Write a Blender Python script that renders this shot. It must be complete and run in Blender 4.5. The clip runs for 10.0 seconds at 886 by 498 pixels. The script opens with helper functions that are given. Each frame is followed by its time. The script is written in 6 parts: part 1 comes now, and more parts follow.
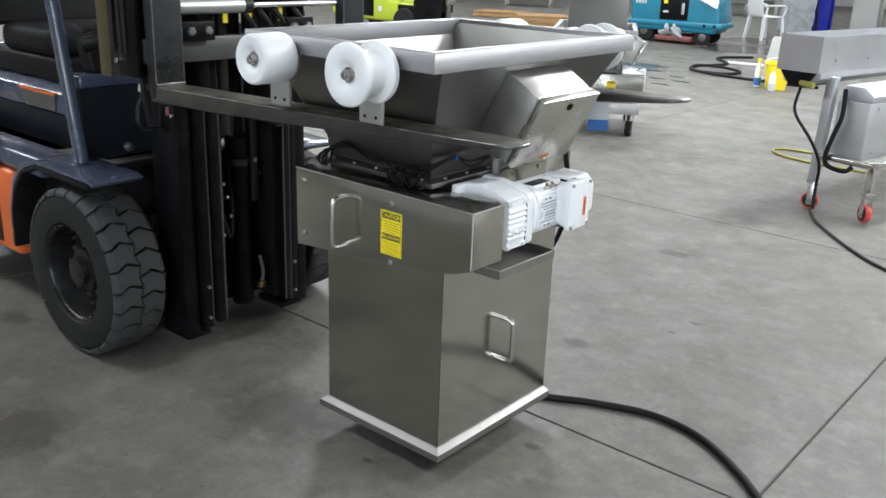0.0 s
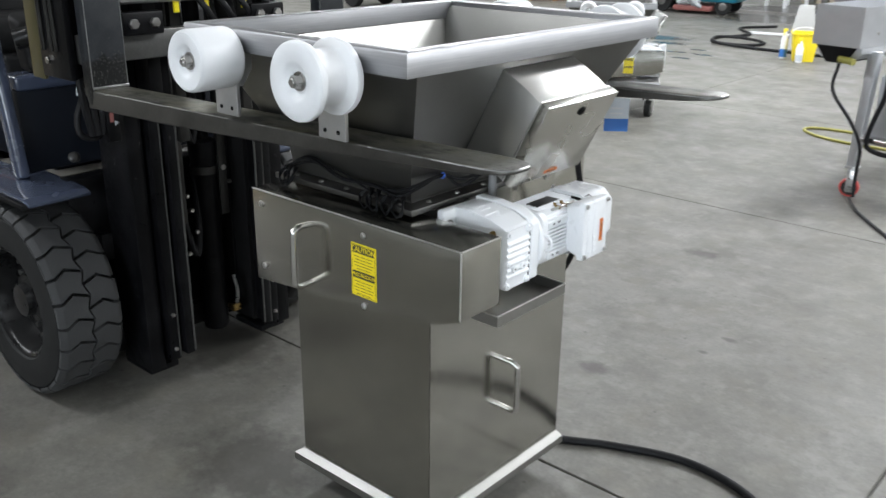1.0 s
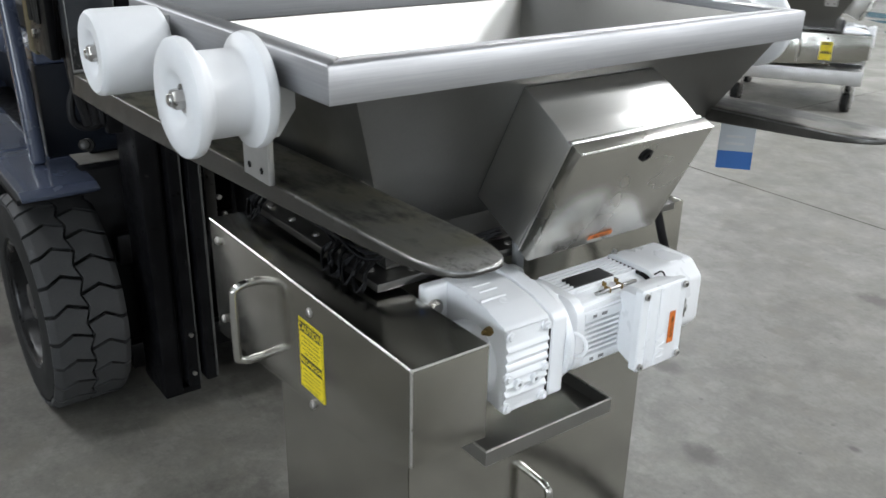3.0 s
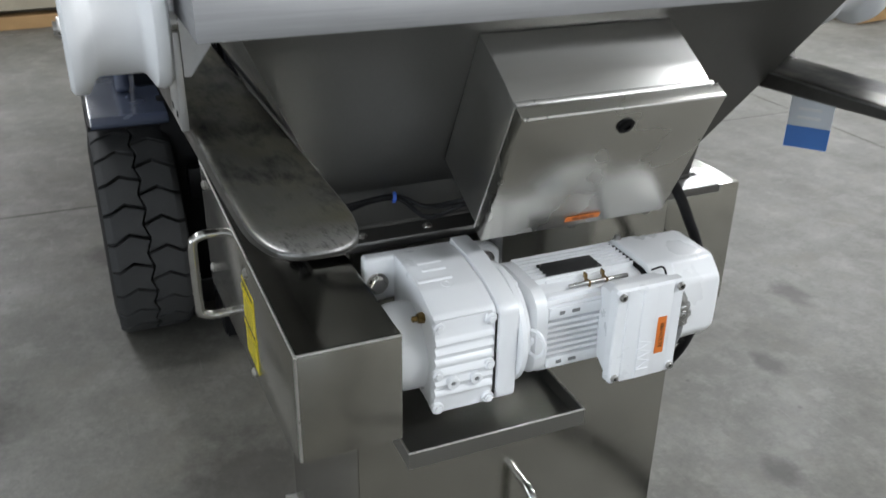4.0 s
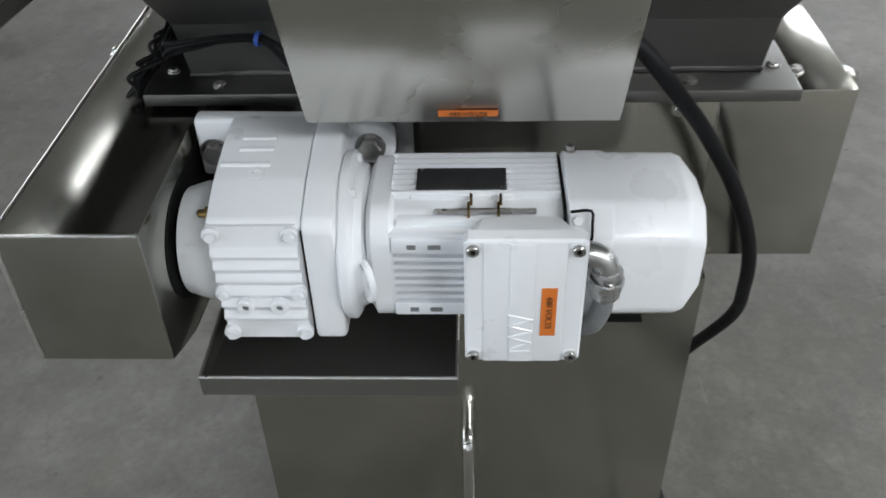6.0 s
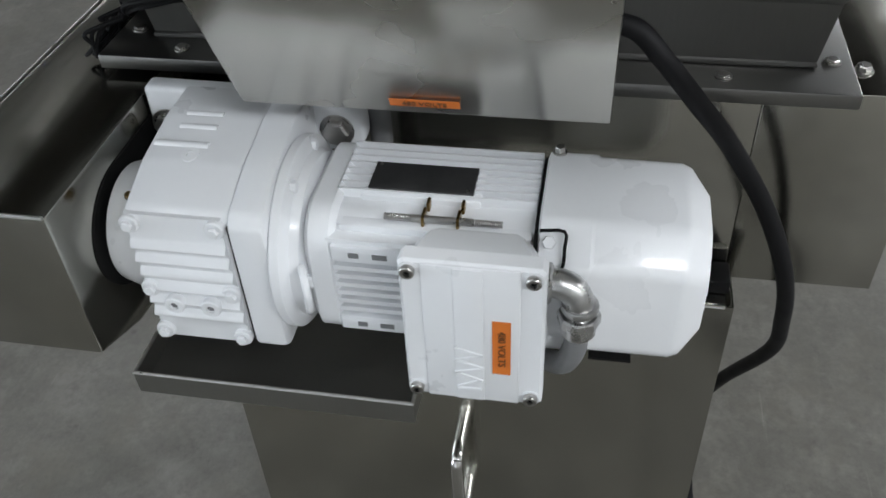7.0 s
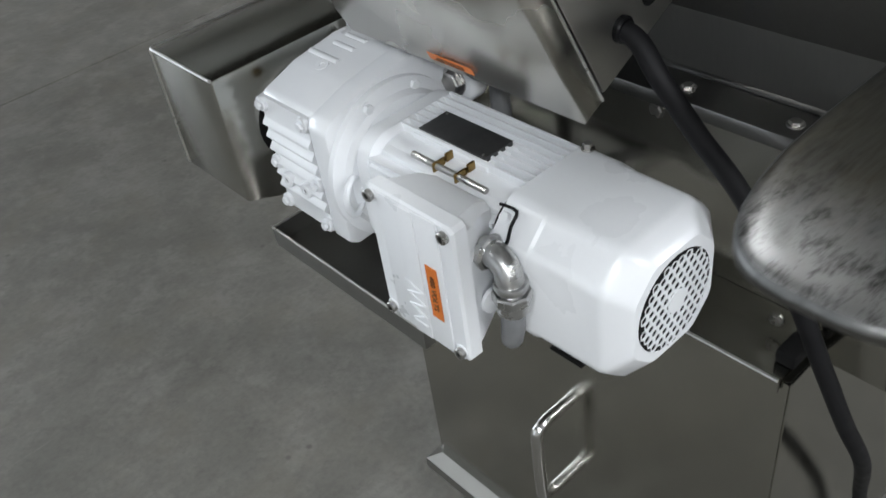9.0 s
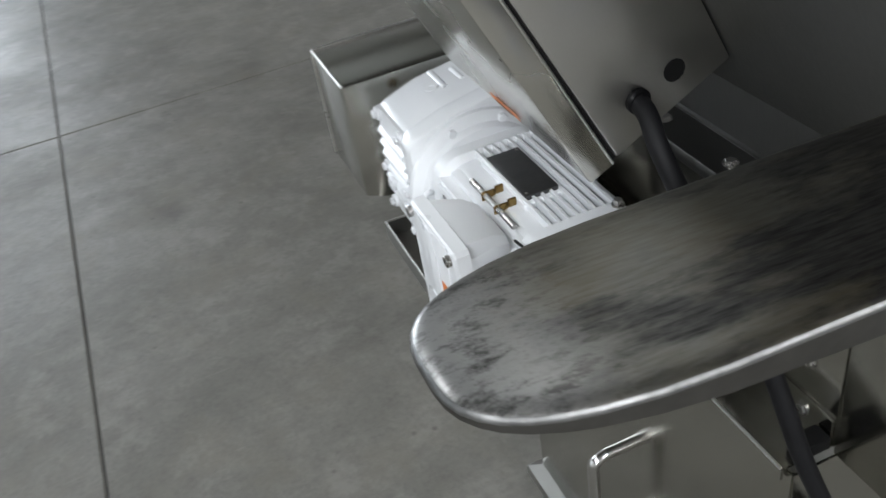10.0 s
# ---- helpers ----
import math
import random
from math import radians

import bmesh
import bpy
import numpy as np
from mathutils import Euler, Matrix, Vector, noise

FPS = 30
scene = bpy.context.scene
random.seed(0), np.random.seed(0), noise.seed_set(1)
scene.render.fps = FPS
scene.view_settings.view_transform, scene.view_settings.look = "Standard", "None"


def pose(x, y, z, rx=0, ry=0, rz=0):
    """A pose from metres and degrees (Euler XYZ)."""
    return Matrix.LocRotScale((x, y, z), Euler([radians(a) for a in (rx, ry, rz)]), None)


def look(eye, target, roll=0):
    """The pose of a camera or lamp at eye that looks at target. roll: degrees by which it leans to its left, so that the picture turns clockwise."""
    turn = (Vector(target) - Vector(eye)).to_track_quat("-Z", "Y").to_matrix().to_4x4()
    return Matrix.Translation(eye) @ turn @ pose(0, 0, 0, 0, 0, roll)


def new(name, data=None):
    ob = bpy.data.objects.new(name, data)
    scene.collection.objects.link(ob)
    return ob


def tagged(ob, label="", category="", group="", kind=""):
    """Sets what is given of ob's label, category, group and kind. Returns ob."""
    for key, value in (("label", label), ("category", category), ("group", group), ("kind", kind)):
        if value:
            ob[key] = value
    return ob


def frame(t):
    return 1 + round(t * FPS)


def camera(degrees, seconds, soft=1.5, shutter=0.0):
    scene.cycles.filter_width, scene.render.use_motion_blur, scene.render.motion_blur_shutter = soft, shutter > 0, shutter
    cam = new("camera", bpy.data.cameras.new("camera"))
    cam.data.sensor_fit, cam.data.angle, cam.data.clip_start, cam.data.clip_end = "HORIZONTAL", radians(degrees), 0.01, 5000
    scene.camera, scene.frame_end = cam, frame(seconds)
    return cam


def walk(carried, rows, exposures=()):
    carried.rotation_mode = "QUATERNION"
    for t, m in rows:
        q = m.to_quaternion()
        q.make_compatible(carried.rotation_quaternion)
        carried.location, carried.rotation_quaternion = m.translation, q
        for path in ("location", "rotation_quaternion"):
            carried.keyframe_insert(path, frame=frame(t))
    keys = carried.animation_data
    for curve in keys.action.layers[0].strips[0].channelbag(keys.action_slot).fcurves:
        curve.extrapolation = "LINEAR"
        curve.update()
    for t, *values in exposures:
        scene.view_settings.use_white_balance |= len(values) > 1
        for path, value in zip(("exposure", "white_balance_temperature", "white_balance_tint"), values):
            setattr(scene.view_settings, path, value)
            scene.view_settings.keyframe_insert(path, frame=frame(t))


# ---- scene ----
cam = camera(52.9, 10.0, 1.5, 0.4)
PATH = [
    (0, (1.924, -2.313, 1.704), (0.71, -0.858, 1.063), 2.1),
    (0.5, (1.773, -2.131, 1.699), (0.596, -0.656, 1.037), 2.0),
    (1, (1.648, -1.861, 1.698), (0.417, -0.446, 1.003), 0.7),
    (1.5, (1.563, -1.644, 1.698), (0.2, -0.353, 1.009), -0.2),
    (2, (1.459, -1.455, 1.694), (0.047, -0.221, 1.0), 0.1),
    (2.5, (1.395, -1.28, 1.686), (-0.013, -0.079, 0.927), 1.1),
    (2.7, (1.39, -1.214, 1.678), (-0.032, -0.038, 0.906), 1.1),
    (3.8, (1.433, -0.712, 1.65), (-0.213, 0.053, 0.811), 1.1),
    (4, (1.411, -0.656, 1.631), (-0.235, 0.049, 0.741), 0.9),
    (4.5, (1.299, -0.457, 1.606), (-0.336, 0.11, 0.603), 2.9),
    (5, (1.239, -0.317, 1.579), (-0.361, 0.205, 0.499), 3.9),
    (5.5, (1.188, -0.119, 1.537), (-0.414, 0.186, 0.379), 3.2),
    (5.7, (1.171, -0.055, 1.542), (-0.418, 0.076, 0.335), 1.0),
    (6.8, (1.03, 0.115, 1.474), (-0.465, -0.182, 0.179), -3.6),
    (7, (0.992, 0.142, 1.477), (-0.477, -0.174, 0.157), -3.2),
    (7.5, (0.929, 0.204, 1.468), (-0.396, -0.387, 0.091), -7.5),
    (8, (0.915, 0.317, 1.467), (-0.314, -0.485, 0.108), -8.3),
    (8.5, (0.918, 0.489, 1.484), (-0.154, -0.58, 0.177), -7.8),
    (9, (0.856, 0.562, 1.471), (-0.083, -0.672, 0.209), -9.0),
    (9.5, (0.759, 0.621, 1.476), (0.041, -0.772, 0.233), -10.1),
    (10, (0.698, 0.73, 1.512), (0.235, -0.811, 0.324), -10.5),
]
walk(cam, [(t, look(eye, target, roll)) for t, eye, target, roll in PATH], [(0, 0.82), (2.0, 0.82), (4.0, 0.50), (5.5, 0.40), (7.0, 0.22), (8.0, 0.11), (9.0, 0.34), (10.0, 0.52)])

# ---------------------------------------------------------------- light
world = bpy.data.worlds.new("workshop_air")
scene.world = world
world.use_nodes = True
bg = world.node_tree.nodes["Background"]
bg.inputs["Color"].default_value = (0.9, 0.95, 1.0, 1)
bg.inputs["Strength"].default_value = 0.05

ROOM_X0, ROOM_X1, ROOM_Y0, ROOM_Y1, ROOM_Z = -24.0, 9.0, -11.0, 37.0, 6.2
# lit fixtures hang in rows to the north and west; the bays to the south are dark
# the last lamp is unseen, added to brighten the motor's white +x faces
LAMPS = [(x, y, k) for y, k in ((7.0, 1.0), (14.0, 0.34), (21.0, 0.30), (29.0, 0.32)) for x in (-17.0, -11.2, -5.6, 0.2, 5.6)] + [(-2.9 - 2.75 * k, -3.2, 0.18 + 0.046 * k) for k in range(6)] + [(3.6, -3.2, 0.12), (5.2, 3.4, 0.60)]
LAMP_WATT = 330.0


def ceiling_lamps():
    for x, y, k in LAMPS:
        data = bpy.data.lights.new("high_bay_lamp", "AREA")
        # the south row is a nearly unbroken line of narrow fixtures
        data.shape, data.size, data.size_y = "RECTANGLE", 0.7 if y > 0 else 2.5, 2.3 if y > 0 else 1.1
        data.energy, data.color = LAMP_WATT * k, (0.965, 1.0, 1.04)
        lamp = new("high_bay_lamp", data)
        lamp.matrix_world = pose(x, y, ROOM_Z - 0.62)


ceiling_lamps()

# ---------------------------------------------------------------- materials
def shader(name):
    m = bpy.data.materials.new(name)
    m.use_nodes = True
    nt = m.node_tree
    return m, nt, nt.nodes["Principled BSDF"]


def put_node(nt, kind, **values):
    n = nt.nodes.new(kind)
    for key, value in values.items():
        n.inputs[key].default_value = value
    return n


def coords(nt, where="object", stretch=(1, 1, 1)):
    if where == "world":
        src = nt.nodes.new("ShaderNodeNewGeometry").outputs["Position"]
    else:
        src = nt.nodes.new("ShaderNodeTexCoord").outputs["Object"]
    mp = nt.nodes.new("ShaderNodeMapping")
    mp.inputs["Scale"].default_value = stretch
    nt.links.new(src, mp.inputs["Vector"])
    return mp.outputs["Vector"]


def noise_out(nt, vec, scale, detail=4.0, rough=0.55):
    n = put_node(nt, "ShaderNodeTexNoise", Scale=scale, Detail=detail, Roughness=rough)
    nt.links.new(vec, n.inputs["Vector"])
    return n.outputs["Fac"]


def ramp(nt, src, stops):
    r = nt.nodes.new("ShaderNodeValToRGB")
    els = r.color_ramp.elements
    while len(els) < len(stops):
        els.new(0.5)
    for e, (p, c) in zip(els, stops):
        e.position = p
        e.color = (*c, 1) if len(c) == 3 else c
    nt.links.new(src, r.inputs["Fac"])
    return r.outputs["Color"]


def mix_colour(nt, fac, a, b, mode="MIX"):
    n = nt.nodes.new("ShaderNodeMix")
    n.data_type, n.blend_type = "RGBA", mode
    for key, value in ((0, fac), (6, a), (7, b)):
        if hasattr(value, "is_linked"):
            nt.links.new(value, n.inputs[key])
        else:
            n.inputs[key].default_value = value if key == 0 else (*value, 1)
    return n.outputs[2]


def spread(nt, src, lo, hi, a=0.3, b=0.7):
    n = nt.nodes.new("ShaderNodeMapRange")
    n.inputs["From Min"].default_value, n.inputs["From Max"].default_value = a, b
    n.inputs["To Min"].default_value, n.inputs["To Max"].default_value = lo, hi
    nt.links.new(src, n.inputs["Value"])
    return n.outputs["Result"]


def bump(nt, bsdf, src, strength, distance=0.002):
    n = put_node(nt, "ShaderNodeBump", Strength=strength, Distance=distance)
    nt.links.new(src, n.inputs["Height"])
    nt.links.new(n.outputs["Normal"], bsdf.inputs["Normal"])


def painted(name, a, b, rough=(0.3, 0.5), metal=0.0, coarse=6.0, fine=120.0, relief=0.08, coat=0.0, where="object", spec=0.5):
    """A coloured surface that varies at two scales."""
    m, nt, bs = shader(name)
    v = coords(nt, where)
    n1, n2 = noise_out(nt, v, coarse, 5.0), noise_out(nt, v, fine, 3.0)
    both = nt.nodes.new("ShaderNodeMath")
    both.operation = "MULTIPLY_ADD"
    both.inputs[1].default_value = 0.35
    nt.links.new(n2, both.inputs[0])
    nt.links.new(n1, both.inputs[2])
    nt.links.new(ramp(nt, both.outputs[0], [(0.36, a), (1.0, b)]), bs.inputs["Base Color"])
    nt.links.new(spread(nt, n1, *rough), bs.inputs["Roughness"])
    bs.inputs["Metallic"].default_value = metal
    bs.inputs["Coat Weight"].default_value = coat
    bs.inputs["Specular IOR Level"].default_value = spec
    bump(nt, bs, n2, relief, 0.001)
    return m


def brushed(name, tone, rough, grain, smear=0.06, stain=0.25, wave=0.0, wave_grain=(4, 4, 4), relief=0.0, lines_mix=0.10):
    """Brushed stainless sheet; grain: how the brush lines are stretched."""
    m, nt, bs = shader(name)
    lines = noise_out(nt, coords(nt, "object", grain), 1.0, 3.0, 0.6)
    soft = noise_out(nt, coords(nt), 3.2, 4.0, 0.6)
    smears = noise_out(nt, coords(nt, "object", tuple(4 + 0.02 * g for g in grain)), 1.6, 3.0)
    dark = tuple(t * (1 - stain) for t in tone)
    c = mix_colour(nt, spread(nt, soft, 0, 1, 0.35, 0.7), tone, dark)
    nt.links.new(mix_colour(nt, spread(nt, lines, 0, lines_mix), c, tuple(t * 0.75 for t in tone)), bs.inputs["Base Color"])
    rr = nt.nodes.new("ShaderNodeMath")
    rr.operation = "ADD"
    nt.links.new(spread(nt, smears, rough - smear, rough + smear), rr.inputs[0])
    nt.links.new(spread(nt, lines, -0.015, 0.025), rr.inputs[1])
    nt.links.new(rr.outputs[0], bs.inputs["Roughness"])
    bs.inputs["Metallic"].default_value = 1.0
    bump(nt, bs, lines, relief, 0.0004)
    if wave:
        low = put_node(nt, "ShaderNodeBump", Strength=wave, Distance=0.004)
        nt.links.new(noise_out(nt, coords(nt, "object", wave_grain), 1.0, 2.0), low.inputs["Height"])
        nt.links.new(low.outputs["Normal"], bs.inputs["Normal"].links[0].from_node.inputs["Normal"])
    return m


STEEL = (0.470, 0.462, 0.422)
MAT = {}
MAT["sheet"] = brushed("stainless_sheet_upright_grain", STEEL, 0.15, (900, 900, 9), 0.03, 0.16, 0.10, (3, 3, 2), relief=0.12)
MAT["sheet_x"] = brushed("stainless_sheet_long_grain", STEEL, 0.18, (8, 900, 900), 0.03, 0.16, 0.08, (3, 5, 3), relief=0.08)
MAT["satin"] = brushed("satin_stainless", (0.56, 0.572, 0.59), 0.50, (40, 40, 300), 0.05, 0.12)
MAT["rim"] = brushed("ground_stainless_rim", (0.37, 0.373, 0.382), 0.48, (7, 7, 300), 0.05, 0.10, lines_mix=0.5)
# one sheet, two tones: dark reflections outside and light inside are coloured in
MAT["hopper"] = brushed("shade_toned_hopper_steel", (0.168, 0.166, 0.158), 0.46, (300, 300, 24), 0.02, 0.06, relief=0.0)
MAT["lining"] = brushed("lighter_toned_hopper_steel", (0.34, 0.336, 0.32), 0.38, (300, 300, 24), 0.03, 0.10, relief=0.0)
MAT["dull_flange"] = brushed("dull_steel_flange", (0.225, 0.222, 0.216), 0.33, (200, 200, 200), 0.03, 0.12)
MAT["enclosure_body"] = brushed("stainless_enclosure_body", (0.56, 0.553, 0.53), 0.32, (380, 7, 380), 0.03, 0.08, 0.12, (3, 3, 3))
MAT["enclosure"] = brushed("stainless_enclosure", (0.57, 0.558, 0.515), 0.25, (6, 4, 9), 0.05, 0.10, 0.24, (6, 2.5, 10), relief=0.0, lines_mix=0.06)
MAT["polished"] = painted("polished_stainless", (0.68, 0.67, 0.65), (0.55, 0.54, 0.52), (0.12, 0.24), 1.0)
# pale metal for folded edges: the lamp highlight is put into its colour
MAT["edge_glint"] = painted("pale_edge_glint", (0.80, 0.79, 0.77), (0.66, 0.65, 0.63), (0.26, 0.40), 1.0, 60)
MAT["zinc"] = painted("zinc_plated_fitting", (0.62, 0.62, 0.61), (0.42, 0.42, 0.42), (0.22, 0.40), 1.0, 60)
MAT["bolt"] = painted("stainless_bolt", (0.52, 0.51, 0.49), (0.38, 0.37, 0.36), (0.22, 0.4), 1.0, 40)
MAT["brass"] = painted("brass_plug", (0.30, 0.21, 0.08), (0.20, 0.13, 0.05), (0.2, 0.35), 1.0, 60)
MAT["white"] = painted("white_enamel", (0.82, 0.835, 0.855), (0.79, 0.805, 0.825), (0.26, 0.36), 0, 9, 260, 0.02, 0.28)
MAT["plastic"] = painted("white_polymer", (0.73, 0.74, 0.755), (0.69, 0.70, 0.715), (0.36, 0.5), 0, 12, 200, 0.04)
MAT["nameplate"] = painted("dark_anodised_plate", (0.05, 0.05, 0.052), (0.09, 0.09, 0.09), (0.35, 0.5), 0.6, 40)
# near black: the shade inside openings and gaps, put into a colour
MAT["dark_gap"] = painted("painted_hollow_shade", (0.008, 0.008, 0.008), (0.013, 0.013, 0.013), (0.6, 0.8), spec=0.1)
MAT["grey_conduit"] = painted("grey_flexible_conduit", (0.17, 0.175, 0.18), (0.22, 0.22, 0.225), (0.4, 0.55), 0, 30)
MAT["cable"] = painted("black_cable_sheath", (0.005, 0.005, 0.006), (0.010, 0.010, 0.011), (0.5, 0.62), 0, 40, 300, 0.1, spec=0.2)
MAT["rubber"] = painted("tyre_rubber", (0.008, 0.0085, 0.009), (0.019, 0.019, 0.0185), (0.62, 0.8), 0, 7, 140, 0.3, spec=0.2)
MAT["lug"] = painted("dusty_tread_rubber", (0.026, 0.027, 0.029), (0.050, 0.050, 0.050), (0.6, 0.8), 0, 9, 160, 0.3, spec=0.3)


def chipped_black():
    """Black machine paint with grey chips, rub marks and oily sheen."""
    m, nt, bs = shader("chipped_black_paint")
    v = coords(nt, "world")
    big, chip = noise_out(nt, v, 9, 5), noise_out(nt, v, 34, 6, 0.72)
    c = ramp(nt, big, [(0.4, (0.003, 0.003, 0.0035)), (0.7, (0.008, 0.008, 0.009))])
    c = mix_colour(nt, spread(nt, chip, 0, 0.9, 0.66, 0.72), c, (0.055, 0.054, 0.052))
    nt.links.new(c, bs.inputs["Base Color"])
    nt.links.new(spread(nt, chip, 0.24, 0.50), bs.inputs["Roughness"])
    bs.inputs["Specular IOR Level"].default_value = 0.14
    bump(nt, bs, big, 0.12, 0.002)
    return m


MAT["black"] = chipped_black()
MAT["gloss_black"] = painted("gloss_black_enamel", (0.006, 0.006, 0.0065), (0.012, 0.012, 0.012), (0.22, 0.36), 0, 14, 120, 0.05, spec=0.22)
MAT["olive"] = painted("olive_brown_paint", (0.060, 0.052, 0.018), (0.042, 0.037, 0.014), (0.3, 0.45), 0, 8, 120, 0.05)
MAT["mat_grey"] = painted("worn_grey_floor_mat", (0.105, 0.098, 0.085), (0.070, 0.066, 0.058), (0.6, 0.8), 0, 12, 160, 0.2)


def shank_paint():
    """Dark slate paint, peeled to rough black scale and grey steel near the heel."""
    m, nt, bs = shader("peeled_shank_paint")
    v = coords(nt, "world")
    chip, grit = noise_out(nt, v, 26, 6, 0.72), noise_out(nt, v, 120, 4, 0.7)
    sep = nt.nodes.new("ShaderNodeSeparateXYZ")
    nt.links.new(v, sep.inputs[0])
    low = nt.nodes.new("ShaderNodeMath")
    low.operation = "MULTIPLY_ADD"
    low.inputs[1].default_value = 0.22
    nt.links.new(chip, low.inputs[0])
    nt.links.new(sep.outputs["Z"], low.inputs[2])
    c = ramp(nt, chip, [(0.4, (0.017, 0.019, 0.022)), (0.7, (0.026, 0.028, 0.031))])
    c = mix_colour(nt, spread(nt, low.outputs[0], 0.95, 0, 1.385, 1.405), c, (0.006, 0.006, 0.006))
    scar = nt.nodes.new("ShaderNodeMath")
    scar.operation = "MULTIPLY"
    nt.links.new(spread(nt, grit, 0, 1, 0.56, 0.66), scar.inputs[0])
    nt.links.new(spread(nt, low.outputs[0], 0.8, 0.05, 1.39, 1.43), scar.inputs[1])
    c = mix_colour(nt, scar.outputs[0], c, (0.12, 0.118, 0.11))
    nt.links.new(c, bs.inputs["Base Color"])
    nt.links.new(spread(nt, chip, 0.34, 0.58), bs.inputs["Roughness"])
    bs.inputs["Specular IOR Level"].default_value = 0.3
    bump(nt, bs, chip, 0.2, 0.002)
    return m


MAT["shank"] = shank_paint()
MAT["dark_slate"] = painted("dark_slate_panel", (0.005, 0.0065, 0.010), (0.008, 0.010, 0.015), (0.35, 0.5), 0, 6, 140, 0.05, spec=0.2)
MAT["grease"] = painted("greasy_dark_steel", (0.010, 0.0095, 0.009), (0.028, 0.027, 0.025), (0.25, 0.5), 0.3, 14, spec=0.4)
MAT["worn_nut"] = painted("worn_wheel_nut", (0.06, 0.06, 0.06), (0.14, 0.138, 0.13), (0.3, 0.5), 0.7, 40)
MAT["carriage"] = painted("worn_carriage_steel", (0.17, 0.168, 0.16), (0.09, 0.09, 0.088), (0.35, 0.55), 0.6, 8)
MAT["seat_black"] = painted("black_seat_cover", (0.004, 0.004, 0.0045), (0.009, 0.009, 0.009), (0.55, 0.7), 0, 12, 200, 0.2, spec=0.15)
MAT["navy"] = painted("slate_blue_paint", (0.050, 0.062, 0.098), (0.037, 0.046, 0.074), (0.18, 0.32), 0, 5, 160, 0.03, 0.4)
MAT["orange"] = painted("orange_paint", (0.62, 0.13, 0.03), (0.50, 0.10, 0.025), (0.3, 0.45), 0, 5, 160, 0.05, 0.2)
MAT["yellow"] = painted("yellow_sticker_film", (0.83, 0.68, 0.02), (0.78, 0.62, 0.02), (0.3, 0.4), 0, 8, 200, 0.02)
MAT["ink"] = painted("black_print", (0.02, 0.02, 0.02), (0.04, 0.04, 0.035), (0.4, 0.5))
MAT["faded_ink"] = painted("worn_black_print", (0.14, 0.055, 0.02), (0.20, 0.07, 0.02), (0.4, 0.5))
MAT["print_grey"] = painted("thin_black_print", (0.16, 0.14, 0.02), (0.22, 0.19, 0.03), (0.4, 0.5))
MAT["orange_tag"] = painted("orange_label_film", (0.72, 0.20, 0.03), (0.66, 0.17, 0.03), (0.35, 0.45), 0, 30)
MAT["tag_white"] = painted("white_card", (0.50, 0.53, 0.56), (0.46, 0.49, 0.52), (0.5, 0.6), 0, 20)
MAT["tag_blue"] = painted("blue_card", (0.02, 0.12, 0.38), (0.025, 0.13, 0.42), (0.4, 0.5), 0, 20)
MAT["tie"] = painted("blue_cable_tie", (0.03, 0.10, 0.45), (0.03, 0.08, 0.35), (0.4, 0.5))
MAT["chrome"] = painted("chromed_rod", (0.75, 0.75, 0.76), (0.62, 0.62, 0.62), (0.06, 0.16), 1.0, 20)
MAT["red_wheel"] = painted("red_polyurethane", (0.55, 0.06, 0.05), (0.42, 0.045, 0.04), (0.4, 0.55), 0, 20)
MAT["dull_red"] = painted("dull_red_deck", (0.22, 0.07, 0.06), (0.15, 0.055, 0.05), (0.5, 0.65), 0, 12)
MAT["bucket"] = painted("yellow_bucket_plastic", (0.82, 0.66, 0.02), (0.74, 0.58, 0.02), (0.3, 0.45), 0, 8)
MAT["teal"] = painted("teal_scrubber_shell", (0.015, 0.20, 0.30), (0.012, 0.15, 0.24), (0.25, 0.4), 0, 3)
MAT["lime"] = painted("lime_truck_paint", (0.36, 0.44, 0.03), (0.29, 0.36, 0.03), (0.3, 0.45), 0, 3)
MAT["wood"] = painted("pallet_timber", (0.46, 0.28, 0.12), (0.32, 0.19, 0.085), (0.6, 0.8), 0, 6, 80, 0.3)
MAT["timber_grey"] = painted("weathered_timber", (0.30, 0.26, 0.19), (0.42, 0.37, 0.28), (0.65, 0.85), 0, 5, 80, 0.3)
MAT["yellow_hose"] = painted("yellow_hose_rubber", (0.30, 0.28, 0.06), (0.25, 0.23, 0.05), (0.4, 0.6))
MAT["wall"] = painted("painted_wall_panel", (0.46, 0.46, 0.45), (0.38, 0.38, 0.37), (0.5, 0.7), 0, 0.6, 14, 0.1, 0, "world")
MAT["ceiling"] = painted("ceiling_deck", (0.55, 0.55, 0.54), (0.46, 0.46, 0.45), (0.5, 0.7), 0, 0.5, 10, 0.1, 0, "world")
MAT["blue_post"] = painted("blue_post_paint", (0.015, 0.03, 0.42), (0.015, 0.025, 0.32), (0.35, 0.5), 0, 3)
MAT["alu"] = painted("dull_aluminium", (0.62, 0.62, 0.62), (0.50, 0.50, 0.50), (0.35, 0.5), 0.9, 9)
MAT["cloth"] = painted("crumpled_film_wrap", (0.42, 0.44, 0.46), (0.16, 0.17, 0.18), (0.2, 0.5), 0, 7, 30, 0.6)


